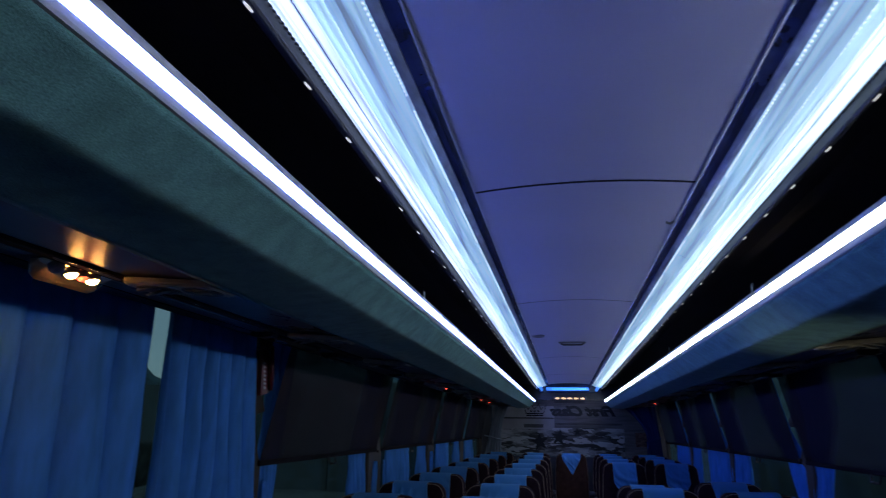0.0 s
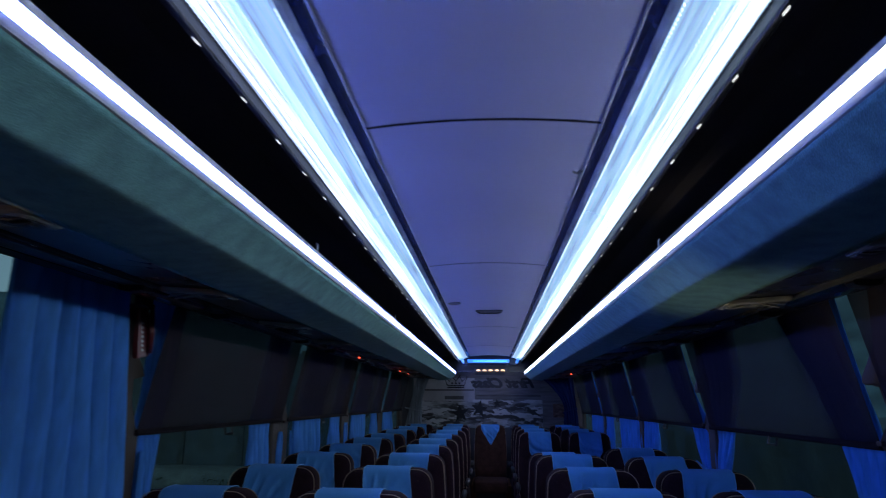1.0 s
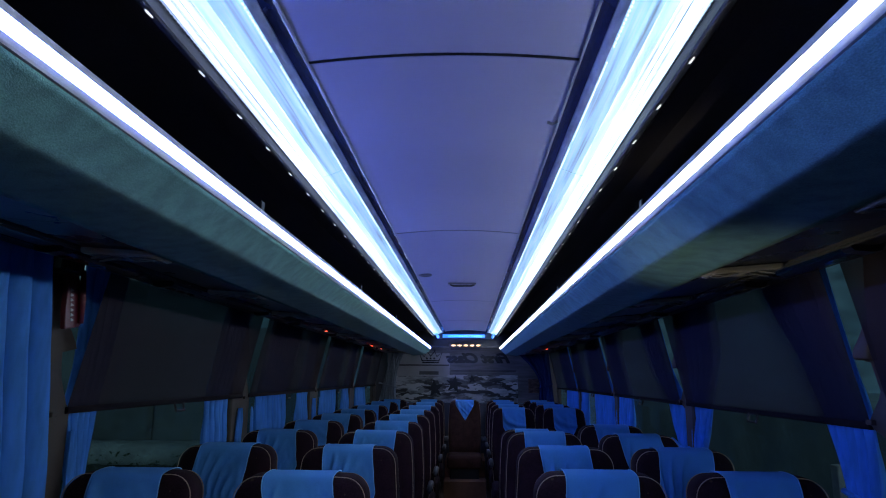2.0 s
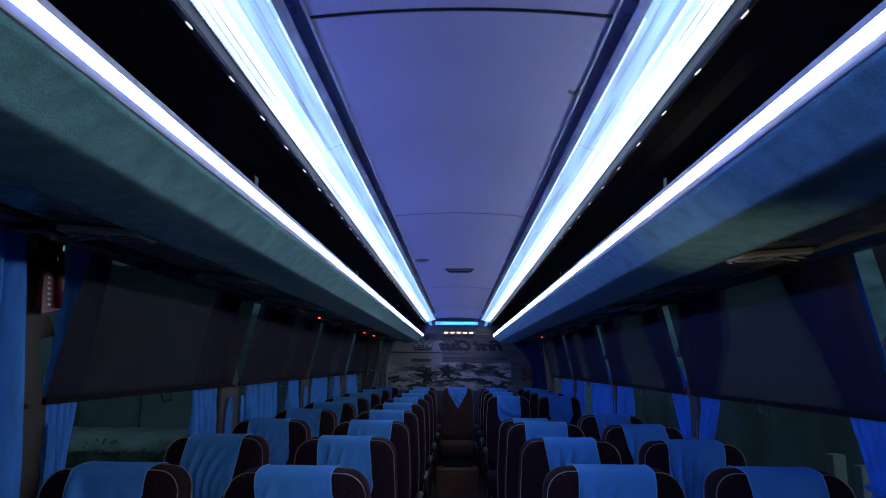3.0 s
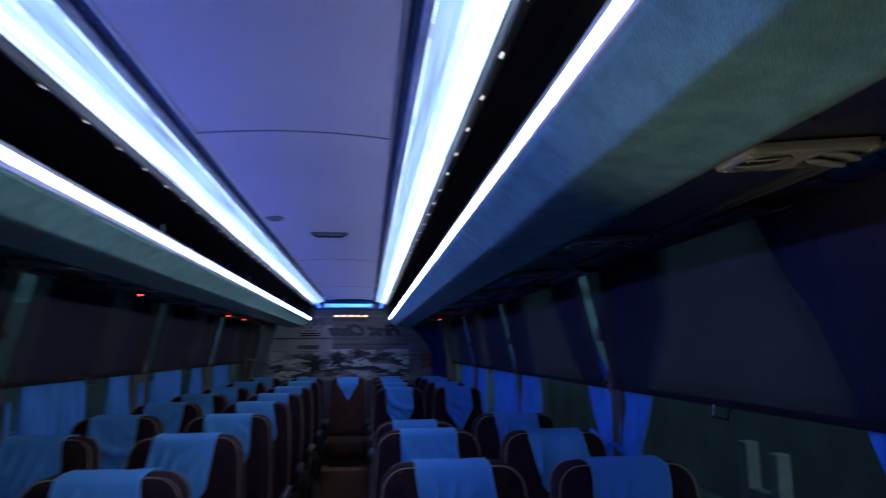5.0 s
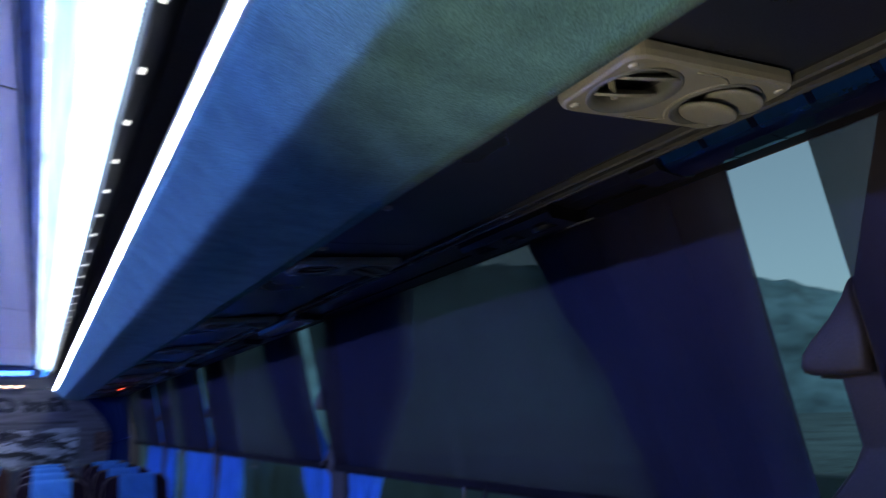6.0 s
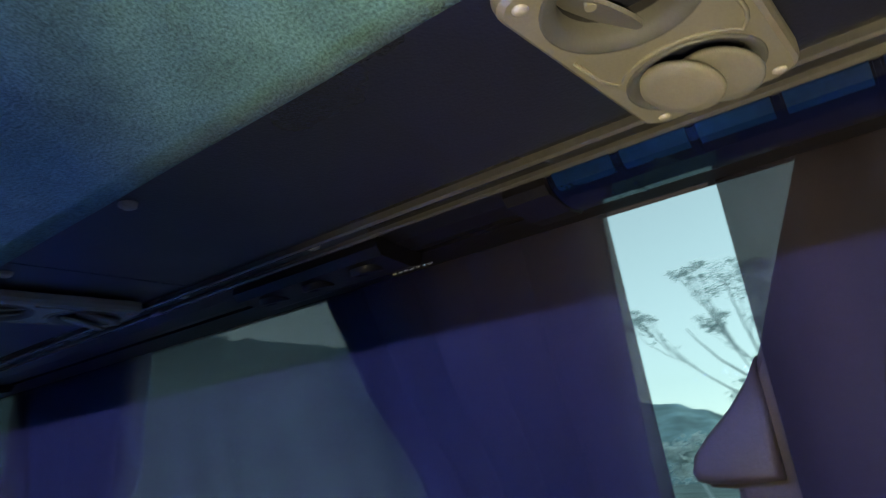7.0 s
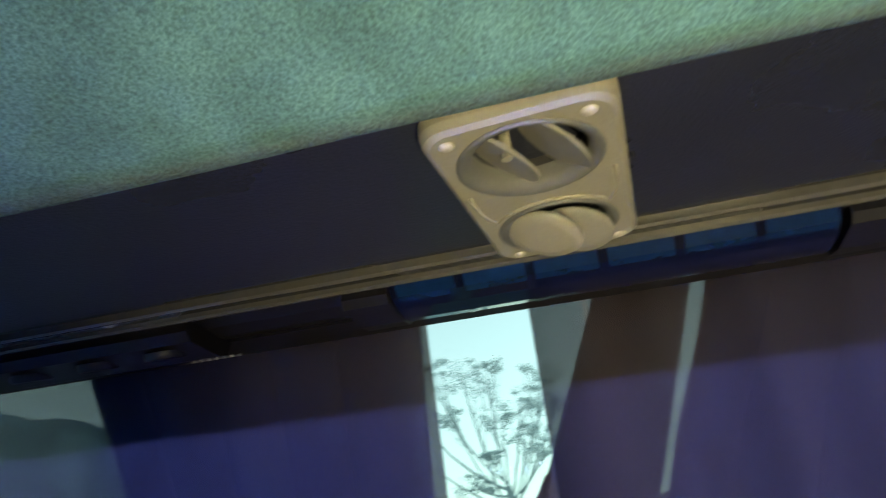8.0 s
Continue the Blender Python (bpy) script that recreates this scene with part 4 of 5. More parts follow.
def seat(seed, cloth_w=0.096, skew=0.0, velour=None):
    brown = velour is not None
    velour = velour or M_SEAT
    c = thing("coach_seat", "reddish brown velour middle seat of the back bench" if brown else "dark plum velour coach seat with tan piping and blue headcloth", "seat", "coach seats")
    rings = []
    for inset, y in ((0.05, -0.066), (0.018, -0.060), (0.004, -0.046), (0.0, -0.020), (0.0, 0.030), (0.006, 0.050), (0.024, 0.060)):
        rings.append([(x, y + lean(z), z) for x, z in seat_outline(inset)])
    back = part("backrest", loft(rings), velour, c, smooth=True)
    for y, inset in ((-0.050, 0.002), (0.046, 0.003)):
        part("piping", tube([(x, y + lean(z), z) for x, z in seat_outline(inset)], 0.0015, 6), M_PIPE, back, "tan piping", smooth=True)
    cu = box(-0.205, 0.205, -0.46, -0.01, 0.25, 0.40, 0.035, seg=3)
    part("cushion", cu, velour, c, smooth=True)
    part("base", box(-0.17, 0.17, -0.40, -0.06, 0.0, 0.26, 0.01), M_DARKPL, c, "dark seat frame")
    for sx in (-1, 1):
        part("armrest", tube([(sx * 0.215, -0.02, 0.56), (sx * 0.215, -0.12, 0.575), (sx * 0.215, -0.30, 0.57), (sx * 0.215, -0.34, 0.55)], [0.016, 0.020, 0.020, 0.013], 10), M_DARKPL, c, "black armrest", smooth=True)
    drop, straight = (0.225, 0.04) if brown else (0.31, 0.15)
    # headcloth: from the back over the top and down the front to a point
    bm = bmesh.new()
    path = []
    for i in range(8):
        path.append((0.069 - 0.004 * i / 7, SEAT_TOP - 0.22 + 0.19 * i / 7, -1))
    for k in range(9):
        a = math.pi * k / 8
        path.append((0.070 * math.cos(a) - 0.001, SEAT_TOP - 0.016 + 0.0195 * math.sin(a) ** 0.6, 0))
    for i in range(1, 22):
        path.append((-0.073, SEAT_TOP - 0.016 - drop * i / 21, drop * i / 21))
    rows = []
    nx = 36
    for yy, z, d in path:
        hw = cloth_w if d < straight else cloth_w * max(0.03, 1 - (d - straight) / (drop + 0.005 - straight))
        sh = skew * max(0, d) - (0.02 * skew)
        row = []
        for j in range(nx + 1):
            u = -1 + 2 * j / nx
            x = u * hw + sh
            wr = 0.0
            if d >= 0:
                fold = noise.noise(Vector((x * 11 + d * (9 if seed % 2 else -11), d * 4, seed)))
                wr = 0.045 * max(0, 0.35 - abs(fold)) * min(1, d * 9) + 0.006 * noise.noise(Vector((x * 34, d * 12, seed + 3))) * min(1, d * 10)
                ray = math.sin(120 * (x * (0.9 if seed % 2 else 0.6) + (x + hw) * d * (5 if seed % 4 == 1 else -4)) + 3 * noise.noise(Vector((x * 6, d * 5, seed + 6))))
                wr += 0.055 * max(0.0, ray) ** 2 * max(0.0, 0.35 + noise.noise(Vector((x * 7, d * 3, seed + 9)))) * min(1, d * 12)
            row.append(bm.verts.new((x, yy + lean(z) - abs(wr) - 0.001 + 0.012 * min(1.0, abs(max(0, d)) * 2) * u * u * 0.3, z + 0.002 * noise.noise(Vector((x * 20, 1, seed))))))
        rows.append(row)
    for a, b in zip(rows, rows[1:]):
        for j in range(nx):
            bm.faces.new((a[j], a[j + 1], b[j + 1], b[j]))
    edges = [[tuple(r[k].co + Vector((0, -0.001, 0))) for r in rows[8:]] for k in (0, -1)]
    ct = part("headcloth", bm, M_CLOTH, c, "pale blue pointed headcloth", smooth=True)
    for e in edges:
        part("hem", tube(e, 0.0016, 5), M_CLOTHHEM, ct, "pale stitched hem", smooth=True)
    so = ct.modifiers.new("thickness", "SOLIDIFY")
    so.thickness = 0.002
    return c


def seat_pose(x, y_top, dz=0.0, tip=0.0):
    return pose(x, y_top - lean(SEAT_TOP), 0.15 + dz, -tip, 0, 0)


kinds = [seat(1, 0.099, 0.22), seat(5, 0.103, -0.1), seat(9, 0.097, 0.14), seat(14, 0.101, 0.03), seat(14, 0.113, 0.03, M_BENCH)]
LEFT_ROWS = [2.43, 3.19, 3.92, 4.65, 5.39, 6.12, 6.95, 7.85]
places = []
for i, y in enumerate(LEFT_ROWS):
    places += [(-0.425, y, 0.0, 0, (0, 2, 1, 3)[i % 4]), (-0.925, y + 0.015, 0.0, 0, (3, 1, 2)[i % 3])]
for i, (yi, yw) in enumerate(((2.52, 2.52), (3.23, 3.20), (3.94, 3.86), (4.58, 4.50))):
    places += [(0.43, yi, -0.035 if i == 3 else 0.0, 0, (1, 2, 3, 0)[i]), (0.865 + 0.02, yw, 0.0, 0, (3, 1, 0, 2)[i])]
for yi in (6.66, 7.42, 8.15):
    places += [(0.455, yi, 0.0, 0, 3), (0.92, yi + 0.05, 0.0, 0, 3)]
for x in (-0.92, -0.455, -0.005, 0.455, 0.92):
    places.append((x, 8.92, -0.008, 0, 4 if abs(x) < 0.1 else 3))
used = set()
for x, y, dz, tip, k in places:
    if k not in used:
        kinds[k].matrix_basis = seat_pose(x, y, dz, tip)
        used.add(k)
    else:
        copy_thing(kinds[k], seat_pose(x, y, dz, tip))

# ---- rear end ----
head = thing("rear_header", "dark header over the back window with blue LED bar", "header", kind="structure")
part("board", extrude_y([(-1.20, 1.835), (1.20, 1.835), (1.20, 2.08), (-1.20, 2.08)], 9.22, 9.33), M_DARKPL, head)
bar = thing("blue_led_bar", "glowing blue LED bar across the ceiling's end", "light bar", at=(0, 9.17, 1.975))
part("housing", box(-0.40, 0.40, 0.0, 0.045, -0.05, 0.065, 0.008), M_TRIM, bar)
part("tube", tube([(-0.30, -0.012, 0.0), (0.26, -0.012, 0.0)], 0.022, 12), G_BAR, bar, "glowing blue tube")
db = bmesh.new()
for k in range(20):
    for r in (-1, 1):
        box(-0.22 + 0.0225 * k, -0.22 + 0.0225 * k + 0.011, -0.037, -0.031, r * 0.008 - 0.004, r * 0.008 + 0.004, bm=db)
tagged(part("led_dots", db, G_BARDOT, bar, "rows of cyan LED points"), kind="stuff")
for sx in (-1, 1):
    part("end_lamp", tube([(sx * 0.36, -0.01, -0.015), (sx * 0.37, -0.30, 0.012)], 0.018, 10), G_BAR, bar, "blue end of the light band")
brake = thing("stop_lamp", "row of five amber LEDs above the back window", "stop lamp", at=(0.007, 9.205, 1.853))
case = part("case", box(-0.22, 0.22, -0.004, 0.014, -0.022, 0.022, 0.004), M_BLACK, brake)
for k in range(5):
    m = Matrix.Translation((-0.165 + 0.0825 * k, -0.004, 0)) @ Matrix.Rotation(radians(90), 4, "X") @ Matrix.Diagonal((1.0, 0.42, 1, 1))
    part("led", lathe([(0.030, -0.002), (0.024, 0.006), (0.0002, 0.009)], n=16, m=m), G_ORANGE, case, smooth=True)


def film_material():
    """See-through printed film on the back window."""
    m, n, l, p, out = nodes_of("window_film")
    n.remove(p)
    co, mp = n.new("ShaderNodeTexCoord"), n.new("ShaderNodeMapping")
    mp.inputs["Scale"].default_value = (1.3, 1, 4.6)
    l.new(co.outputs["Object"], mp.inputs["Vector"])
    a, v = n.new("ShaderNodeTexNoise"), n.new("ShaderNodeTexVoronoi")
    a.inputs["Scale"].default_value, a.inputs["Detail"].default_value = 4.0, 8
    v.inputs["Scale"].default_value = 4.2
    wob, ws = n.new("ShaderNodeVectorMath"), n.new("ShaderNodeVectorMath")
    ws.operation, wob.operation = "SCALE", "ADD"
    ws.inputs["Scale"].default_value = 0.8
    l.new(mp.outputs[0], a.inputs["Vector"]), l.new(a.outputs["Color"], ws.inputs[0])
    l.new(mp.outputs[0], wob.inputs[0]), l.new(ws.outputs[0], wob.inputs[1]), l.new(wob.outputs[0], v.inputs["Vector"])
    sr, ad = n.new("ShaderNodeSeparateColor"), n.new("ShaderNodeMath")
    l.new(v.outputs["Color"], sr.inputs[0])
    ad.operation = "MULTIPLY_ADD"
    ad.inputs[1].default_value = 0.55
    sm = n.new("ShaderNodeMath")
    sm.operation = "MULTIPLY"
    sm.inputs[1].default_value = 0.75
    l.new(a.outputs["Fac"], sm.inputs[0]), l.new(sr.outputs[0], ad.inputs[0]), l.new(sm.outputs[0], ad.inputs[2])
    ramp = n.new("ShaderNodeValToRGB")
    ramp.color_ramp.interpolation = "LINEAR"
    els = ramp.color_ramp.elements
    els[0].position, els[0].color = 0.48, (0.10, 0.095, 0.095, 1)
    els[1].position, els[1].color = 0.86, (0.74, 0.71, 0.71, 1)
    mid = els.new(0.66)
    mid.color = (0.35, 0.335, 0.335, 1)
    l.new(ad.outputs[0], ramp.inputs["Fac"])
    df, tl, sh = n.new("ShaderNodeBsdfDiffuse"), n.new("ShaderNodeBsdfTranslucent"), n.new("ShaderNodeMixShader")
    l.new(ramp.outputs["Color"], df.inputs["Color"]), l.new(ramp.outputs["Color"], tl.inputs["Color"])
    sh.inputs["Fac"].default_value = 0.6
    l.new(df.outputs[0], sh.inputs[1]), l.new(tl.outputs[0], sh.inputs[2])
    l.new(sh.outputs[0], out.inputs["Surface"])
    return m


rear_pane = mesh_ob("window_rear", box(-1.06, 1.06, 9.36, 9.366, 1.10, 1.84), M_GLASS, label="wide back window behind a printed film", category="window", kind="structure")
rear_pane.visible_shadow = False
film = thing("printed_film", "grey see-through printed film on the back window", "window film")
M_FILM = film_material()
M_FILMSKY = sheer("film_pale_sky", (0.58, 0.54, 0.54), 0.0, translucent=0.6, glowvar=0.12)
M_FILMMID = sheer("film_grey_shape", (0.27, 0.25, 0.25), 0.0, translucent=0.6, streak=(0.6, 1, 5), glowvar=0.3)
M_FILMDARK = sheer("film_dark_shape", (0.17, 0.16, 0.16), 0.0, translucent=0.6, glowvar=0.3)
part("landscape_print", box(-1.05, 0.70, 9.353, 9.3545, 1.105, 1.47), M_FILM, film)
part("sky_print", box(-1.05, -0.2105, 9.353, 9.3545, 1.4705, 1.835), M_FILMSKY, film, "pale plain upper print")
part("slate_print", box(-0.2095, 1.05, 9.353, 9.3545, 1.4705, 1.835), M_FILMMID, film, "darker slate upper print")
part("roof_edge_print", box(-0.60, -0.2, 9.3500, 9.3513, 1.755, 1.825), M_FILMMID, film, "grey sloping printed roof")
# added patches stand in for clear glass, sheer curtain and brick outside
M_BRICKVIEW = sheer("brick_view_shape", (0.26, 0.17, 0.13), 0.0, translucent=0.6, streak=(3, 1, 6), glowvar=0.5)
part("clear_side_patch", box(0.702, 1.05, 9.353, 9.3545, 1.105, 1.47), M_FILMMID, film, "grey patch standing in for clear glass and sheer curtain")
part("brick_view_patch", box(0.84, 1.02, 9.3515, 9.3527, 1.24, 1.42), M_BRICKVIEW, film, "brown patch standing in for a building outside")
part("roof_print", box(-1.02, -0.22, 9.3515, 9.3527, 1.585, 1.605), M_FILMDARK, film, "dark printed roof line")
part("house_print", box(-0.98, -0.24, 9.3515, 9.3527, 1.45, 1.584), M_FILMSKY, film, "pale printed block")
part("eaves_print", box(-0.20, 0.68, 9.3515, 9.3527, 1.535, 1.60), M_FILMMID, film, "grey printed band")
part("lintel_print", box(-0.20, 0.68, 9.3515, 9.3527, 1.510, 1.534), M_FILMDARK, film, "dark printed line")
part("hedge_print", box(-0.62, -0.36, 9.3500, 9.3513, 1.47, 1.515), M_FILMDARK, film, "dark printed bush")
part("frame_print", box(-0.45, 0.20, 9.3515, 9.3527, 1.795, 1.834), M_FILMDARK, film, "dark printed top edge")
M_INK = surface("dark_ink", (0.012, 0.012, 0.016), 0.6, grain=200, bump=0.0)
deco = thing("window_lettering", "dark mirrored lettering with a crown and stars on glass", "lettering", at=(0, 9.350, 0))


def star_mesh(cx, cz, r, rot):
    pts = []
    for k in range(10):
        a = radians(90 + rot + 36 * k)
        q = r if k % 2 == 0 else r * 0.42
        pts.append((cx + q * math.cos(a), cz + q * math.sin(a)))
    return loft([[(x, y, z) for x, z in pts] for y in (-0.0012, 0.0)])


for cx, cz, r, rot in ((-0.41, 1.285, 0.125, 8), (-0.15, 1.345, 0.12, -10), (0.09, 1.42, 0.06, 5)):
    part("star", star_mesh(cx, cz, r, rot), M_INK, deco, "dark star")
cb = bmesh.new()
CX, CZ = -0.47, 1.655
crown = [(-0.115, 0.0), (-0.155, 0.11), (-0.085, 0.055), (-0.055, 0.125), (0.0, 0.06), (0.055, 0.125), (0.085, 0.055), (0.155, 0.11), (0.115, 0.0)]
tube([(CX + x, -0.002, CZ + z) for x, z in crown + crown[:1]], 0.009, 6, bm=cb)
tube([(CX + x, -0.002, CZ - 0.025) for x in (-0.115, 0.0, 0.115)], 0.010, 6, bm=cb)
for x, z in ((-0.155, 0.12), (-0.055, 0.135), (0.055, 0.135), (0.155, 0.12), (-0.05, 0.03), (0.0, 0.03), (0.05, 0.03)):
    lathe([(0.0002, -0.003), (0.014, -0.003), (0.014, 0.0), (0.0002, 0.0)], n=10, m=Matrix.Translation((CX + x, 0, CZ + z)) @ Matrix.Rotation(radians(90), 4, "X"), bm=cb)
part("crown", cb, M_INK, deco, "dark crown outline")
txt = bpy.data.curves.new("lettering", "FONT")
txt.offset = 0.011
txt.body, txt.size, txt.extrude, txt.shear, txt.align_x = "First Class", 0.19, 0.0006, 0.42, "CENTER"
txt.materials.append(M_INK)
words = new("inscription", txt)
words.parent = deco
words.matrix_basis = Matrix.Translation((0.185, -0.0012, 1.635)) @ Matrix.Rotation(radians(90), 4, "X") @ Matrix.Diagonal((-1.04, 0.9, 1, 1))
# one cloth coloured twice: paled as window-lit, deepened as blue-lit
M_REARLIT = sheer("window_lit_curtain", (0.42, 0.46, 0.50), 0.02, translucent=0.4, streak=(1, 1, 0.3), glowvar=0.25)
M_REARBLUELIT = sheer("blue_lit_curtain", (0.020, 0.034, 0.13), 0.01, translucent=0.15, streak=(1, 1, 0.3), glowvar=0.25)
for sx, top_in, low_in, outer_top, outer_low, mat, lab in ((-1, 0.80, 0.93, 0.98, 1.16, M_REARLIT, "curtain gathered beside the back window, paled for window light"), (1, 0.62, 0.98, 1.10, 1.17, M_REARBLUELIT, "curtain swept aside at the back window, coloured for blue light")):
    c = thing("rear_curtain", lab, "curtain", "rear curtains")
    bm = bmesh.new()
    rows = []
    for i in range(25):
        z = 1.82 - 0.74 * i / 24
        f = i / 24
        inner = top_in + (low_in - top_in) * math.sin(math.pi / 2 * min(1, f * 1.5)) - 0.05 * max(0, f - 0.66)
        outer = outer_top + (outer_low - outer_top) * f
        row = []
        for j in range(57):
            u = j / 56
            row.append(bm.verts.new((sx * (inner + (outer - inner) * u), 9.27 + 0.022 * math.sin(u * 34 + 2 * f + 2 * noise.noise(Vector((u * 4, f * 3, sx)))) * (0.6 + 0.4 * math.sin(u * 9)), z)))
        rows.append(row)
    for a, b in zip(rows, rows[1:]):
        for j in range(56):
            bm.faces.new((a[j], a[j + 1], b[j + 1], b[j]))
    sh = part("cloth", bm, mat, c, smooth=True)
    sh.modifiers.new("thickness", "SOLIDIFY").thickness = 0.002
    z = 1.30
    part("tieback", tube([(sx * (low_in - 0.02 + (1.17 - low_in) * u), 9.235, z + 0.06 * u) for u in (0, 0.3, 0.6, 1.0)], 0.010, 8), mat, c, "narrow tieback of the same cloth")

# ---- added unseen fill light, shaped as a torch, for warm light near the camera ----
torch = thing("fill_torch", "added unseen torch on a seat, a warm fill light for the right rack", "torch", at=(-0.40, 1.86, 0.60))
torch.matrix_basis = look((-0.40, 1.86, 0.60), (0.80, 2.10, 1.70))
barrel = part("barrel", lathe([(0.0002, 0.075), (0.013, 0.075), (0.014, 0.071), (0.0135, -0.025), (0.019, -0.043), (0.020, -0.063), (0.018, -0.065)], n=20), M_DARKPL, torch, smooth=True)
part("lens", lathe([(0.0178, -0.0635), (0.010, -0.0645), (0.0002, -0.065)], n=20), G_FILL, barrel, "glowing lens of the added fill light", smooth=True)
beam_data = bpy.data.lights.new("fill_beam", "SPOT")
beam_data.energy, beam_data.spot_size, beam_data.spot_blend, beam_data.shadow_soft_size, beam_data.color = WARM_FILL, radians(38), 1.0, 0.02, (1.0, 0.90, 0.62)
new("fill_beam", beam_data).matrix_world = look((-0.345, 1.863, 0.650), (0.80, 2.10, 1.70))

# ---- outside ----
M_GROUND = surface("dusk_ground", (0.11, 0.15, 0.15), 0.95, grain=3, var=0.4, bump=0.3, stain=0.2, stain_var=0.4)
# hill colour lifted and blued to carry the distant mist
M_HILL = surface("haze_tinted_hill", (0.125, 0.195, 0.215), 0.95, grain=0.12, var=0.4, bump=0.0, stain=0.03, stain_var=0.3)
# bark and leaf colours are paled, so that haze is painted in
M_BARK = surface("haze_paled_bark", (0.42, 0.47, 0.48), 0.9, grain=20, bump=0.3)
M_LEAF = sheer("haze_paled_leaves", (0.60, 0.66, 0.66), 0.0, translucent=0.7, glowvar=0.2)
M_ROADWALL = surface("plain_grey_wall", (0.098, 0.122, 0.124), 0.9, grain=6, var=0.10, bump=0.15, stain=0.7, stain_var=0.3)
M_RENDER = surface("weathered_wall", (0.20, 0.22, 0.215), 0.9, grain=12, var=0.15, bump=0.3, stain=0.8, stain_var=0.3)
gm = bmesh.new()
bmesh.ops.create_grid(gm, x_segments=40, y_segments=40, size=1500)
for v in gm.verts:
    v.co.z = -1.35
mesh_ob("ground", gm, M_GROUND, label="dim grassy ground outside the coach", category="ground", kind="structure")
hm = bmesh.new()
rows = []
for ring_r, lift in ((170, 0.0), (210, 0.55), (250, 1.0), (300, 0.7)):
    row = []
    for k in range(721):
        a = radians(0.5 * k)
        deg = (math.degrees(a) + 180) % 360 - 180
        rise = 0.075 - 0.05 * math.exp(-((deg - 8) / 7) ** 2) + 0.135 * math.exp(-((deg - 53) / 19) ** 2) + 0.10 * math.exp(-((deg - 78) / 16) ** 2) + 0.052 * math.exp(-((deg - 32) / 12.5) ** 2)
        if deg > 90:   # higher ground on the left, notched so the camera sees sky through the curtain slit
            rise += 0.06 * min(1, (deg - 90) / 10) - 0.072 * math.exp(-((deg - 123.6) / 2.2) ** 2)
        rise += 0.02 * noise.noise(Vector((math.cos(a) * 5, math.sin(a) * 5, 3))) + 0.008 * noise.noise(Vector((math.cos(a) * 40, math.sin(a) * 40, 1)))
        row.append(hm.verts.new((ring_r * math.cos(a), ring_r * math.sin(a), -1.4 + lift * (ring_r * rise + 2.8))))
    rows.append(row)
for a, b in zip(rows, rows[1:]):
    for k in range(720):
        hm.faces.new((a[k], a[k + 1], b[k + 1], b[k]))
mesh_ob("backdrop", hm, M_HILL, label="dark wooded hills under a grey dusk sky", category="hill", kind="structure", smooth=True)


def tree(name, at, height, spread, seed, label, levels=4, leaf=0.16, per=26):
    rnd = random.Random(seed)
    t = thing(name, label, "tree", at=at)
    wood, leaves = bmesh.new(), bmesh.new()

    def clump(p, r):
        for _ in range(per):
            d = Vector((rnd.gauss(0, 1), rnd.gauss(0, 1), rnd.gauss(0, 0.6))) * r * 0.36
            q = p + d
            ax = Vector((rnd.uniform(-1, 1), rnd.uniform(-1, 1), rnd.uniform(-1, 1))).normalized()
            u = ax.orthogonal().normalized() * leaf * rnd.uniform(0.6, 1.3)
            w = ax.cross(u).normalized() * leaf * 0.4
            vs = [leaves.verts.new(q + o) for o in (-u, w, u, -w)]
            leaves.faces.new(vs)

    def grow(p, d, length, r, level):
        pts, rad = [p.copy()], [r]
        for i in range(5):
            d = (d + Vector((rnd.uniform(-1, 1), rnd.uniform(-1, 1), rnd.uniform(-0.3, 0.6))) * 0.16).normalized()
            p = p + d * length / 5
            pts.append(p.copy())
            rad.append(r * (1 - 0.10 * (i + 1)))
        tube([tuple(q) for q in pts], rad, 6, bm=wood)
        if level == 0:
            clump(p, length * 0.75)
            return
        for k in range(rnd.choice((2, 3, 3))):
            side = Vector((rnd.uniform(-1, 1), rnd.uniform(-1, 1), 0)).normalized()
            nd = (d * rnd.uniform(0.5, 0.9) + side * spread * rnd.uniform(0.5, 1.0)).normalized()
            grow(pts[-1 if k else 4], nd, length * rnd.uniform(0.62, 0.82), rad[-1] * 0.7, level - 1)

    grow(Vector((0, 0, 0)), Vector((0.05, 0.1, 1)).normalized(), height * 0.36, height * 0.021, levels)
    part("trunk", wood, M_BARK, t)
    part("crown", leaves, M_LEAF, t, "sparse foliage paled for haze")
    return t




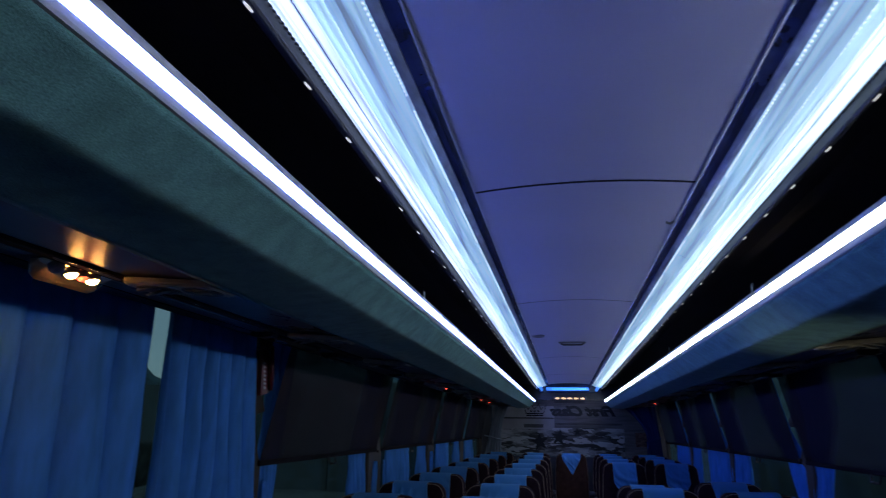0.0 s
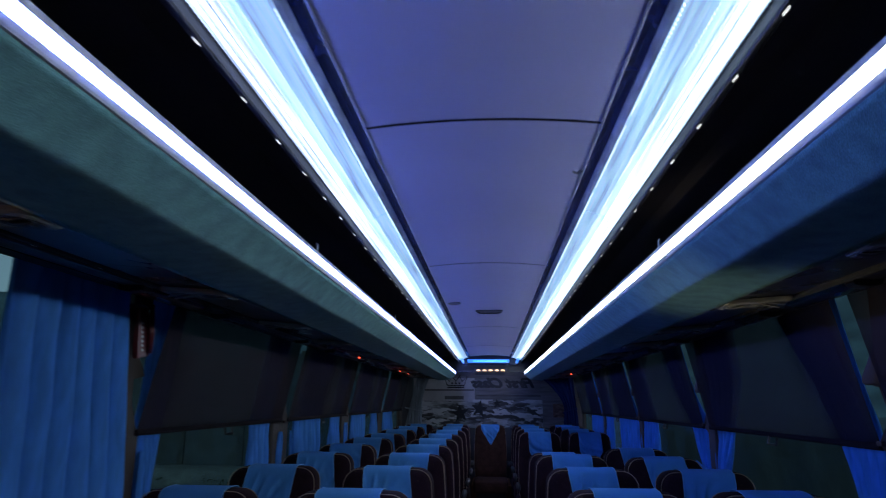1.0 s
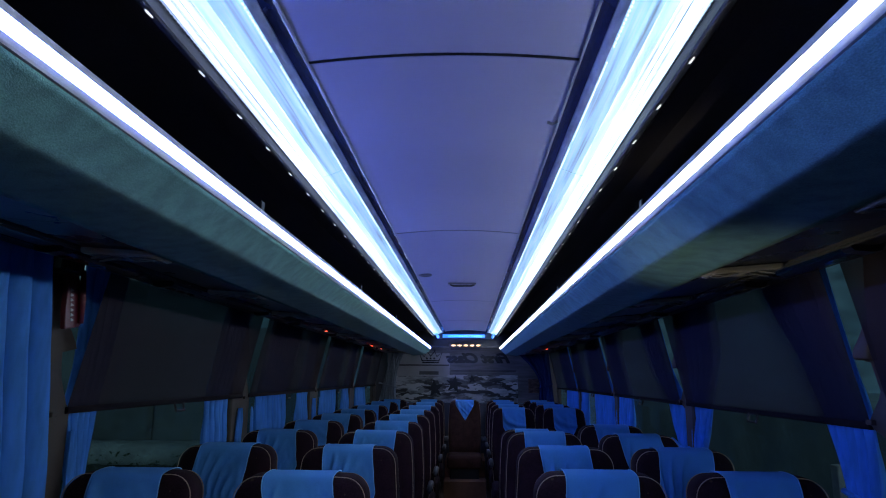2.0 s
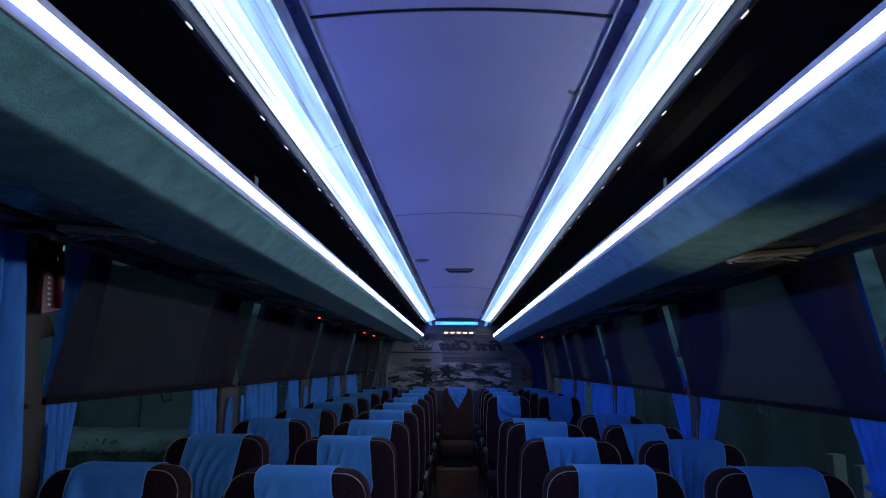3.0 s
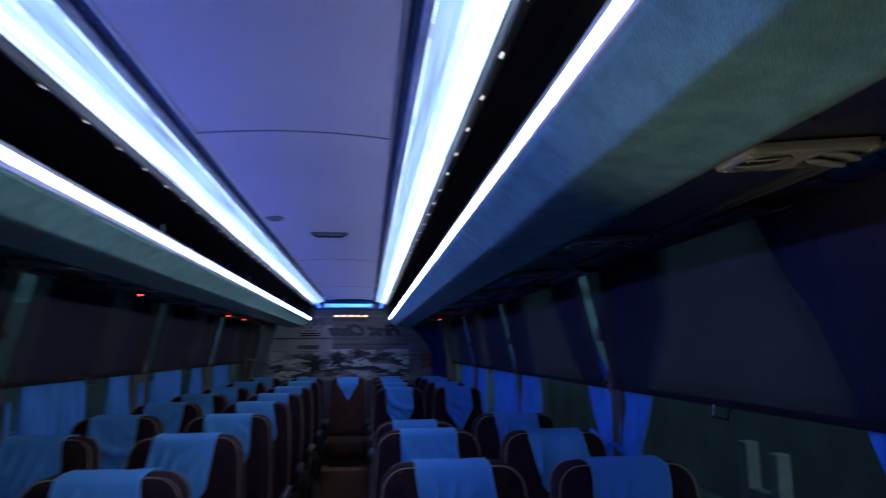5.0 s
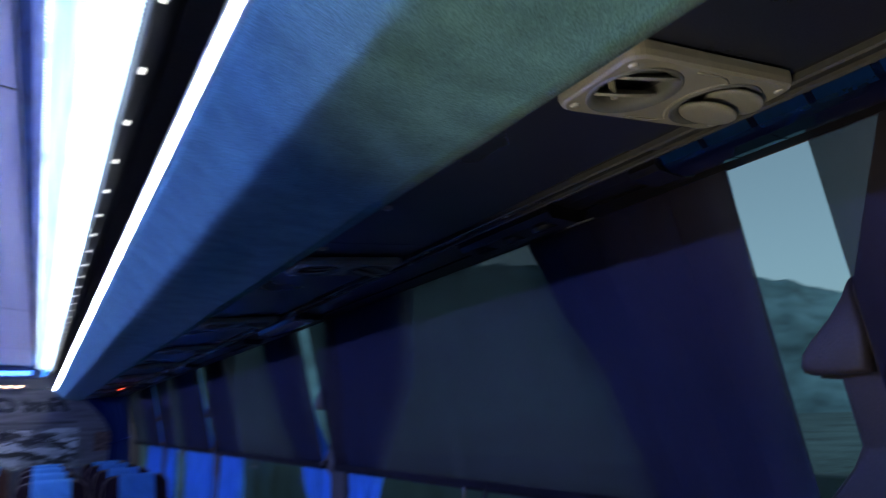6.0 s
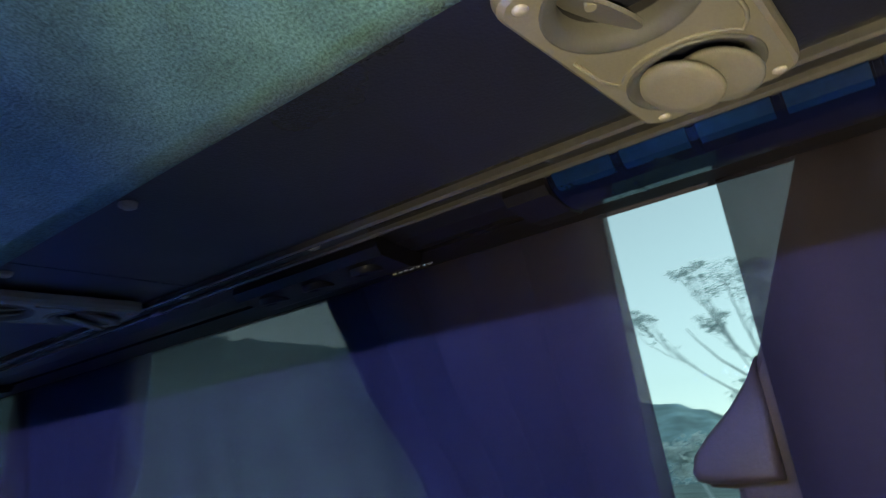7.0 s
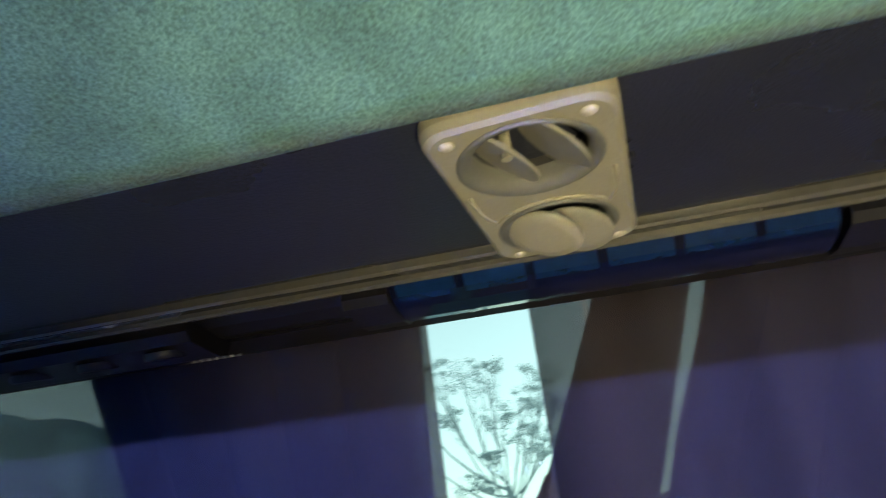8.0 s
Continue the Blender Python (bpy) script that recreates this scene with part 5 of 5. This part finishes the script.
def sparse_tree(at, fork, limbs, seed, label):
    """A bare forked trunk with long thin limbs, each bearing flat tufts of small leaves."""
    rnd = random.Random(seed)
    t = thing("tree", label, "tree", at=at)
    wood, leaves = bmesh.new(), bmesh.new()
    tube([(0.1 * math.sin(k * 1.3), 0.12 * math.sin(k * 0.9), fork * k / 7) for k in range(8)], [0.17 - 0.008 * k for k in range(8)], 8, bm=wood)
    root = Vector((0.1 * math.sin(9.1), 0.12 * math.sin(6.3), fork))

    def limb(a, b, r, bow):
        mid = (a + b) / 2 + Vector((rnd.uniform(-0.2, 0.2), bow, -0.12 * (b - a).length))
        pts = []
        for k in range(9):
            u = k / 8
            p = a * (1 - u) ** 2 + mid * 2 * u * (1 - u) + b * u * u
            w = 0.05 * math.sin(math.pi * u)
            pts.append(p + Vector((rnd.uniform(-w, w), rnd.uniform(-w, w), rnd.uniform(-w, w))))
        tube([tuple(p) for p in pts], [r * (1 - 0.085 * k) for k in range(9)], 6, bm=wood)
        return pts

    def tuft(p, r, count):
        for _ in range(count):
            q = p + Vector((rnd.gauss(0, 0.5), rnd.gauss(0, 0.5), rnd.gauss(0, 0.26))) * r
            ax = Vector((rnd.uniform(-1, 1), rnd.uniform(-1, 1), rnd.uniform(-1, 1))).normalized()
            u = ax.orthogonal().normalized() * rnd.uniform(0.045, 0.085)
            w = ax.cross(u).normalized() * 0.022
            leaves.faces.new([leaves.verts.new(q + o) for o in (-u, w, u, -w)])

    for y, z, size, r in limbs:
        a = root + Vector((0, 0, rnd.uniform(-1.6, 0.1) if size else -0.2))
        end = Vector((rnd.uniform(-1.2, 1.2), y, z))
        pts = limb(a, end, r, 0.12 * y)
        if not size:
            continue
        for k in range(10):
            start = pts[rnd.choice((4, 5, 6, 7, 8))]
            tip = end + Vector((rnd.uniform(-1, 1), rnd.uniform(-1, 1), rnd.uniform(-0.55, 0.45))) * size
            limb(start, tip, 0.02, 0.0)
            tuft(tip, size * rnd.uniform(0.28, 0.5), 75)
            tuft((start + tip) / 2, size * 0.25, 10)
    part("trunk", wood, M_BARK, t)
    part("crown", leaves, M_LEAF, t, "sparse foliage in tufts, paled for haze")
    return t


SPARSE_LIMBS = [(3.5, 8.7, 0, 0.075), (1.6, 10.5, 1.15, 0.07), (0.35, 10.8, 0.7, 0.05), (0.2, 8.9, 0.8, 0.05), (2.6, 9.1, 0.6, 0.045), (2.9, 11.2, 0.7, 0.05), (-0.9, 9.5, 0.85, 0.06), (-1.0, 7.9, 0.7, 0.05), (-2.3, 9.2, 0.9, 0.06), (-2.0, 10.6, 0.8, 0.05), (1.5, 5.9, 0.8, 0.05), (0.75, 7.2, 0.5, 0.04), (-1.9, 7.0, 0.6, 0.045), (5.4, 9.3, 0.65, 0.05)]
sparse_tree((30, 6.9, -1.35), 5.7, SPARSE_LIMBS, 4, "tall sparse tree, paled for haze, against the dusk sky")
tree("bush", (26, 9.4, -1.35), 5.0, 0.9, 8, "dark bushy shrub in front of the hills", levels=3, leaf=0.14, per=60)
M_DAMP = surface("damp_stone", (0.072, 0.080, 0.072), 0.9, grain=7, var=0.5, bump=0.8, stain=2.2, stain_var=0.5)
M_MOSS = surface("dull_weeds", (0.07, 0.10, 0.07), 0.9, grain=30, var=0.5, bump=0.2, stain=2, stain_var=0.5)
M_COPING = surface("pale_coping", (0.19, 0.22, 0.21), 0.9, grain=9, var=0.2, bump=0.4, stain=1.5, stain_var=0.3)
mesh_ob("garden_wall", box(-7.2, -7.0, -6, 24, -1.35, 1.15, 0.03), M_DAMP, label="dark damp wall outside the coach", category="wall")
low = thing("retaining_wall", "low rough stone bank with a pale weathered top", "wall")
cop, face = bmesh.new(), bmesh.new()
rows_c = [[], [], [], [], []]
for k in range(101):
    u = 0.12 * k
    w1 = 0.05 * noise.noise(Vector((u * 0.9, 2, 1))) + 0.02 * noise.noise(Vector((u * 4, 7, 1)))
    for r, (d, z) in enumerate(((-0.02, 0.17 + 1.6 * w1), (-0.06, 0.25 + 1.2 * w1), (0.02, 0.38 + w1), (0.14, 0.44 + w1), (0.55, 0.46 + w1))):
        rows_c[r].append(cop.verts.new((-1.95 - u, 10.0 + d + 0.05 * noise.noise(Vector((u * 3, r, 5))), z)))
for p, q in zip(rows_c, rows_c[1:]):
    for k in range(100):
        cop.faces.new((p[k], p[k + 1], q[k + 1], q[k]))
part("coping", cop, M_COPING, low, "pale uneven top", smooth=True)
rnd = random.Random(5)
for k in range(420):
    u, z = 9 * rnd.random(), -1.35 + 1.55 * rnd.random()
    r = rnd.uniform(0.05, 0.15)
    st = bmesh.new()
    bmesh.ops.create_icosphere(st, subdivisions=1 if r < 0.1 else 2, radius=r)
    for v in st.verts:
        v.co *= 1 + 0.25 * noise.noise(v.co * 5 + Vector((k, 0, 0)))
        v.co = Vector((v.co.x * 1.3 - 1.95 - u, v.co.y * 0.6 + 10.02, v.co.z * 0.8 + z))
    join(face, st)
tagged(part("stones", face, M_DAMP, low, "dark rough stones", smooth=True), kind="stuff")
moss = bmesh.new()
for k in range(2600):
    c = Vector((-1.95 - 9 * rnd.random(), 9.93 + 0.05 * rnd.random(), -1.1 + 1.42 * rnd.random()))
    d = Vector((rnd.uniform(-1, 1), -0.5 * rnd.random(), rnd.uniform(-0.6, 1))).normalized() * rnd.uniform(0.03, 0.08)
    w = d.cross(Vector((0, 1, 0.3))).normalized() * d.length * 0.22
    moss.faces.new([moss.verts.new(q) for q in (c, c + d * 0.5 + w, c + d, c + d * 0.5 - w)])
tagged(part("moss", moss, M_MOSS, low, "small dull green weeds"), kind="stuff")
part("wall_core", box(-14.0, -1.95, 10.03, 10.5, -1.35, 0.36), M_DAMP, low)
fence = thing("board_fence", "dark weathered board fence behind the stone bank", "fence")
for k in range(13):
    x = -2.0 - 0.95 * k
    part("panel", box(x - 0.93, x, 10.62, 10.66, -1.35, 2.15 + 0.05 * math.sin(k * 2.3), 0.006), M_ROADWALL, fence)
    part("post", box(x - 0.045, x + 0.045, 10.57, 10.615, -1.35, 2.22, 0.006), M_DAMP, fence)
mesh_ob("roadside_wall", box(7.0, 7.2, -4, 30, -1.35, 0.75, 0.03), M_ROADWALL, label="weathered dark wall across the road", category="wall")
gate = thing("gate_posts", "pair of pale concrete posts joined by a low sill", "posts")
for y, tall in ((6.86, 2.02), (6.44, 1.98)):
    part("post", box(3.40, 3.52, y - 0.062, y + 0.062, -1.35, -1.35 + tall, 0.012), M_RENDER, gate)
part("sill", box(3.41, 3.51, 6.505, 6.795, -1.35, 0.30, 0.012), M_RENDER, gate, "low concrete sill between the posts")
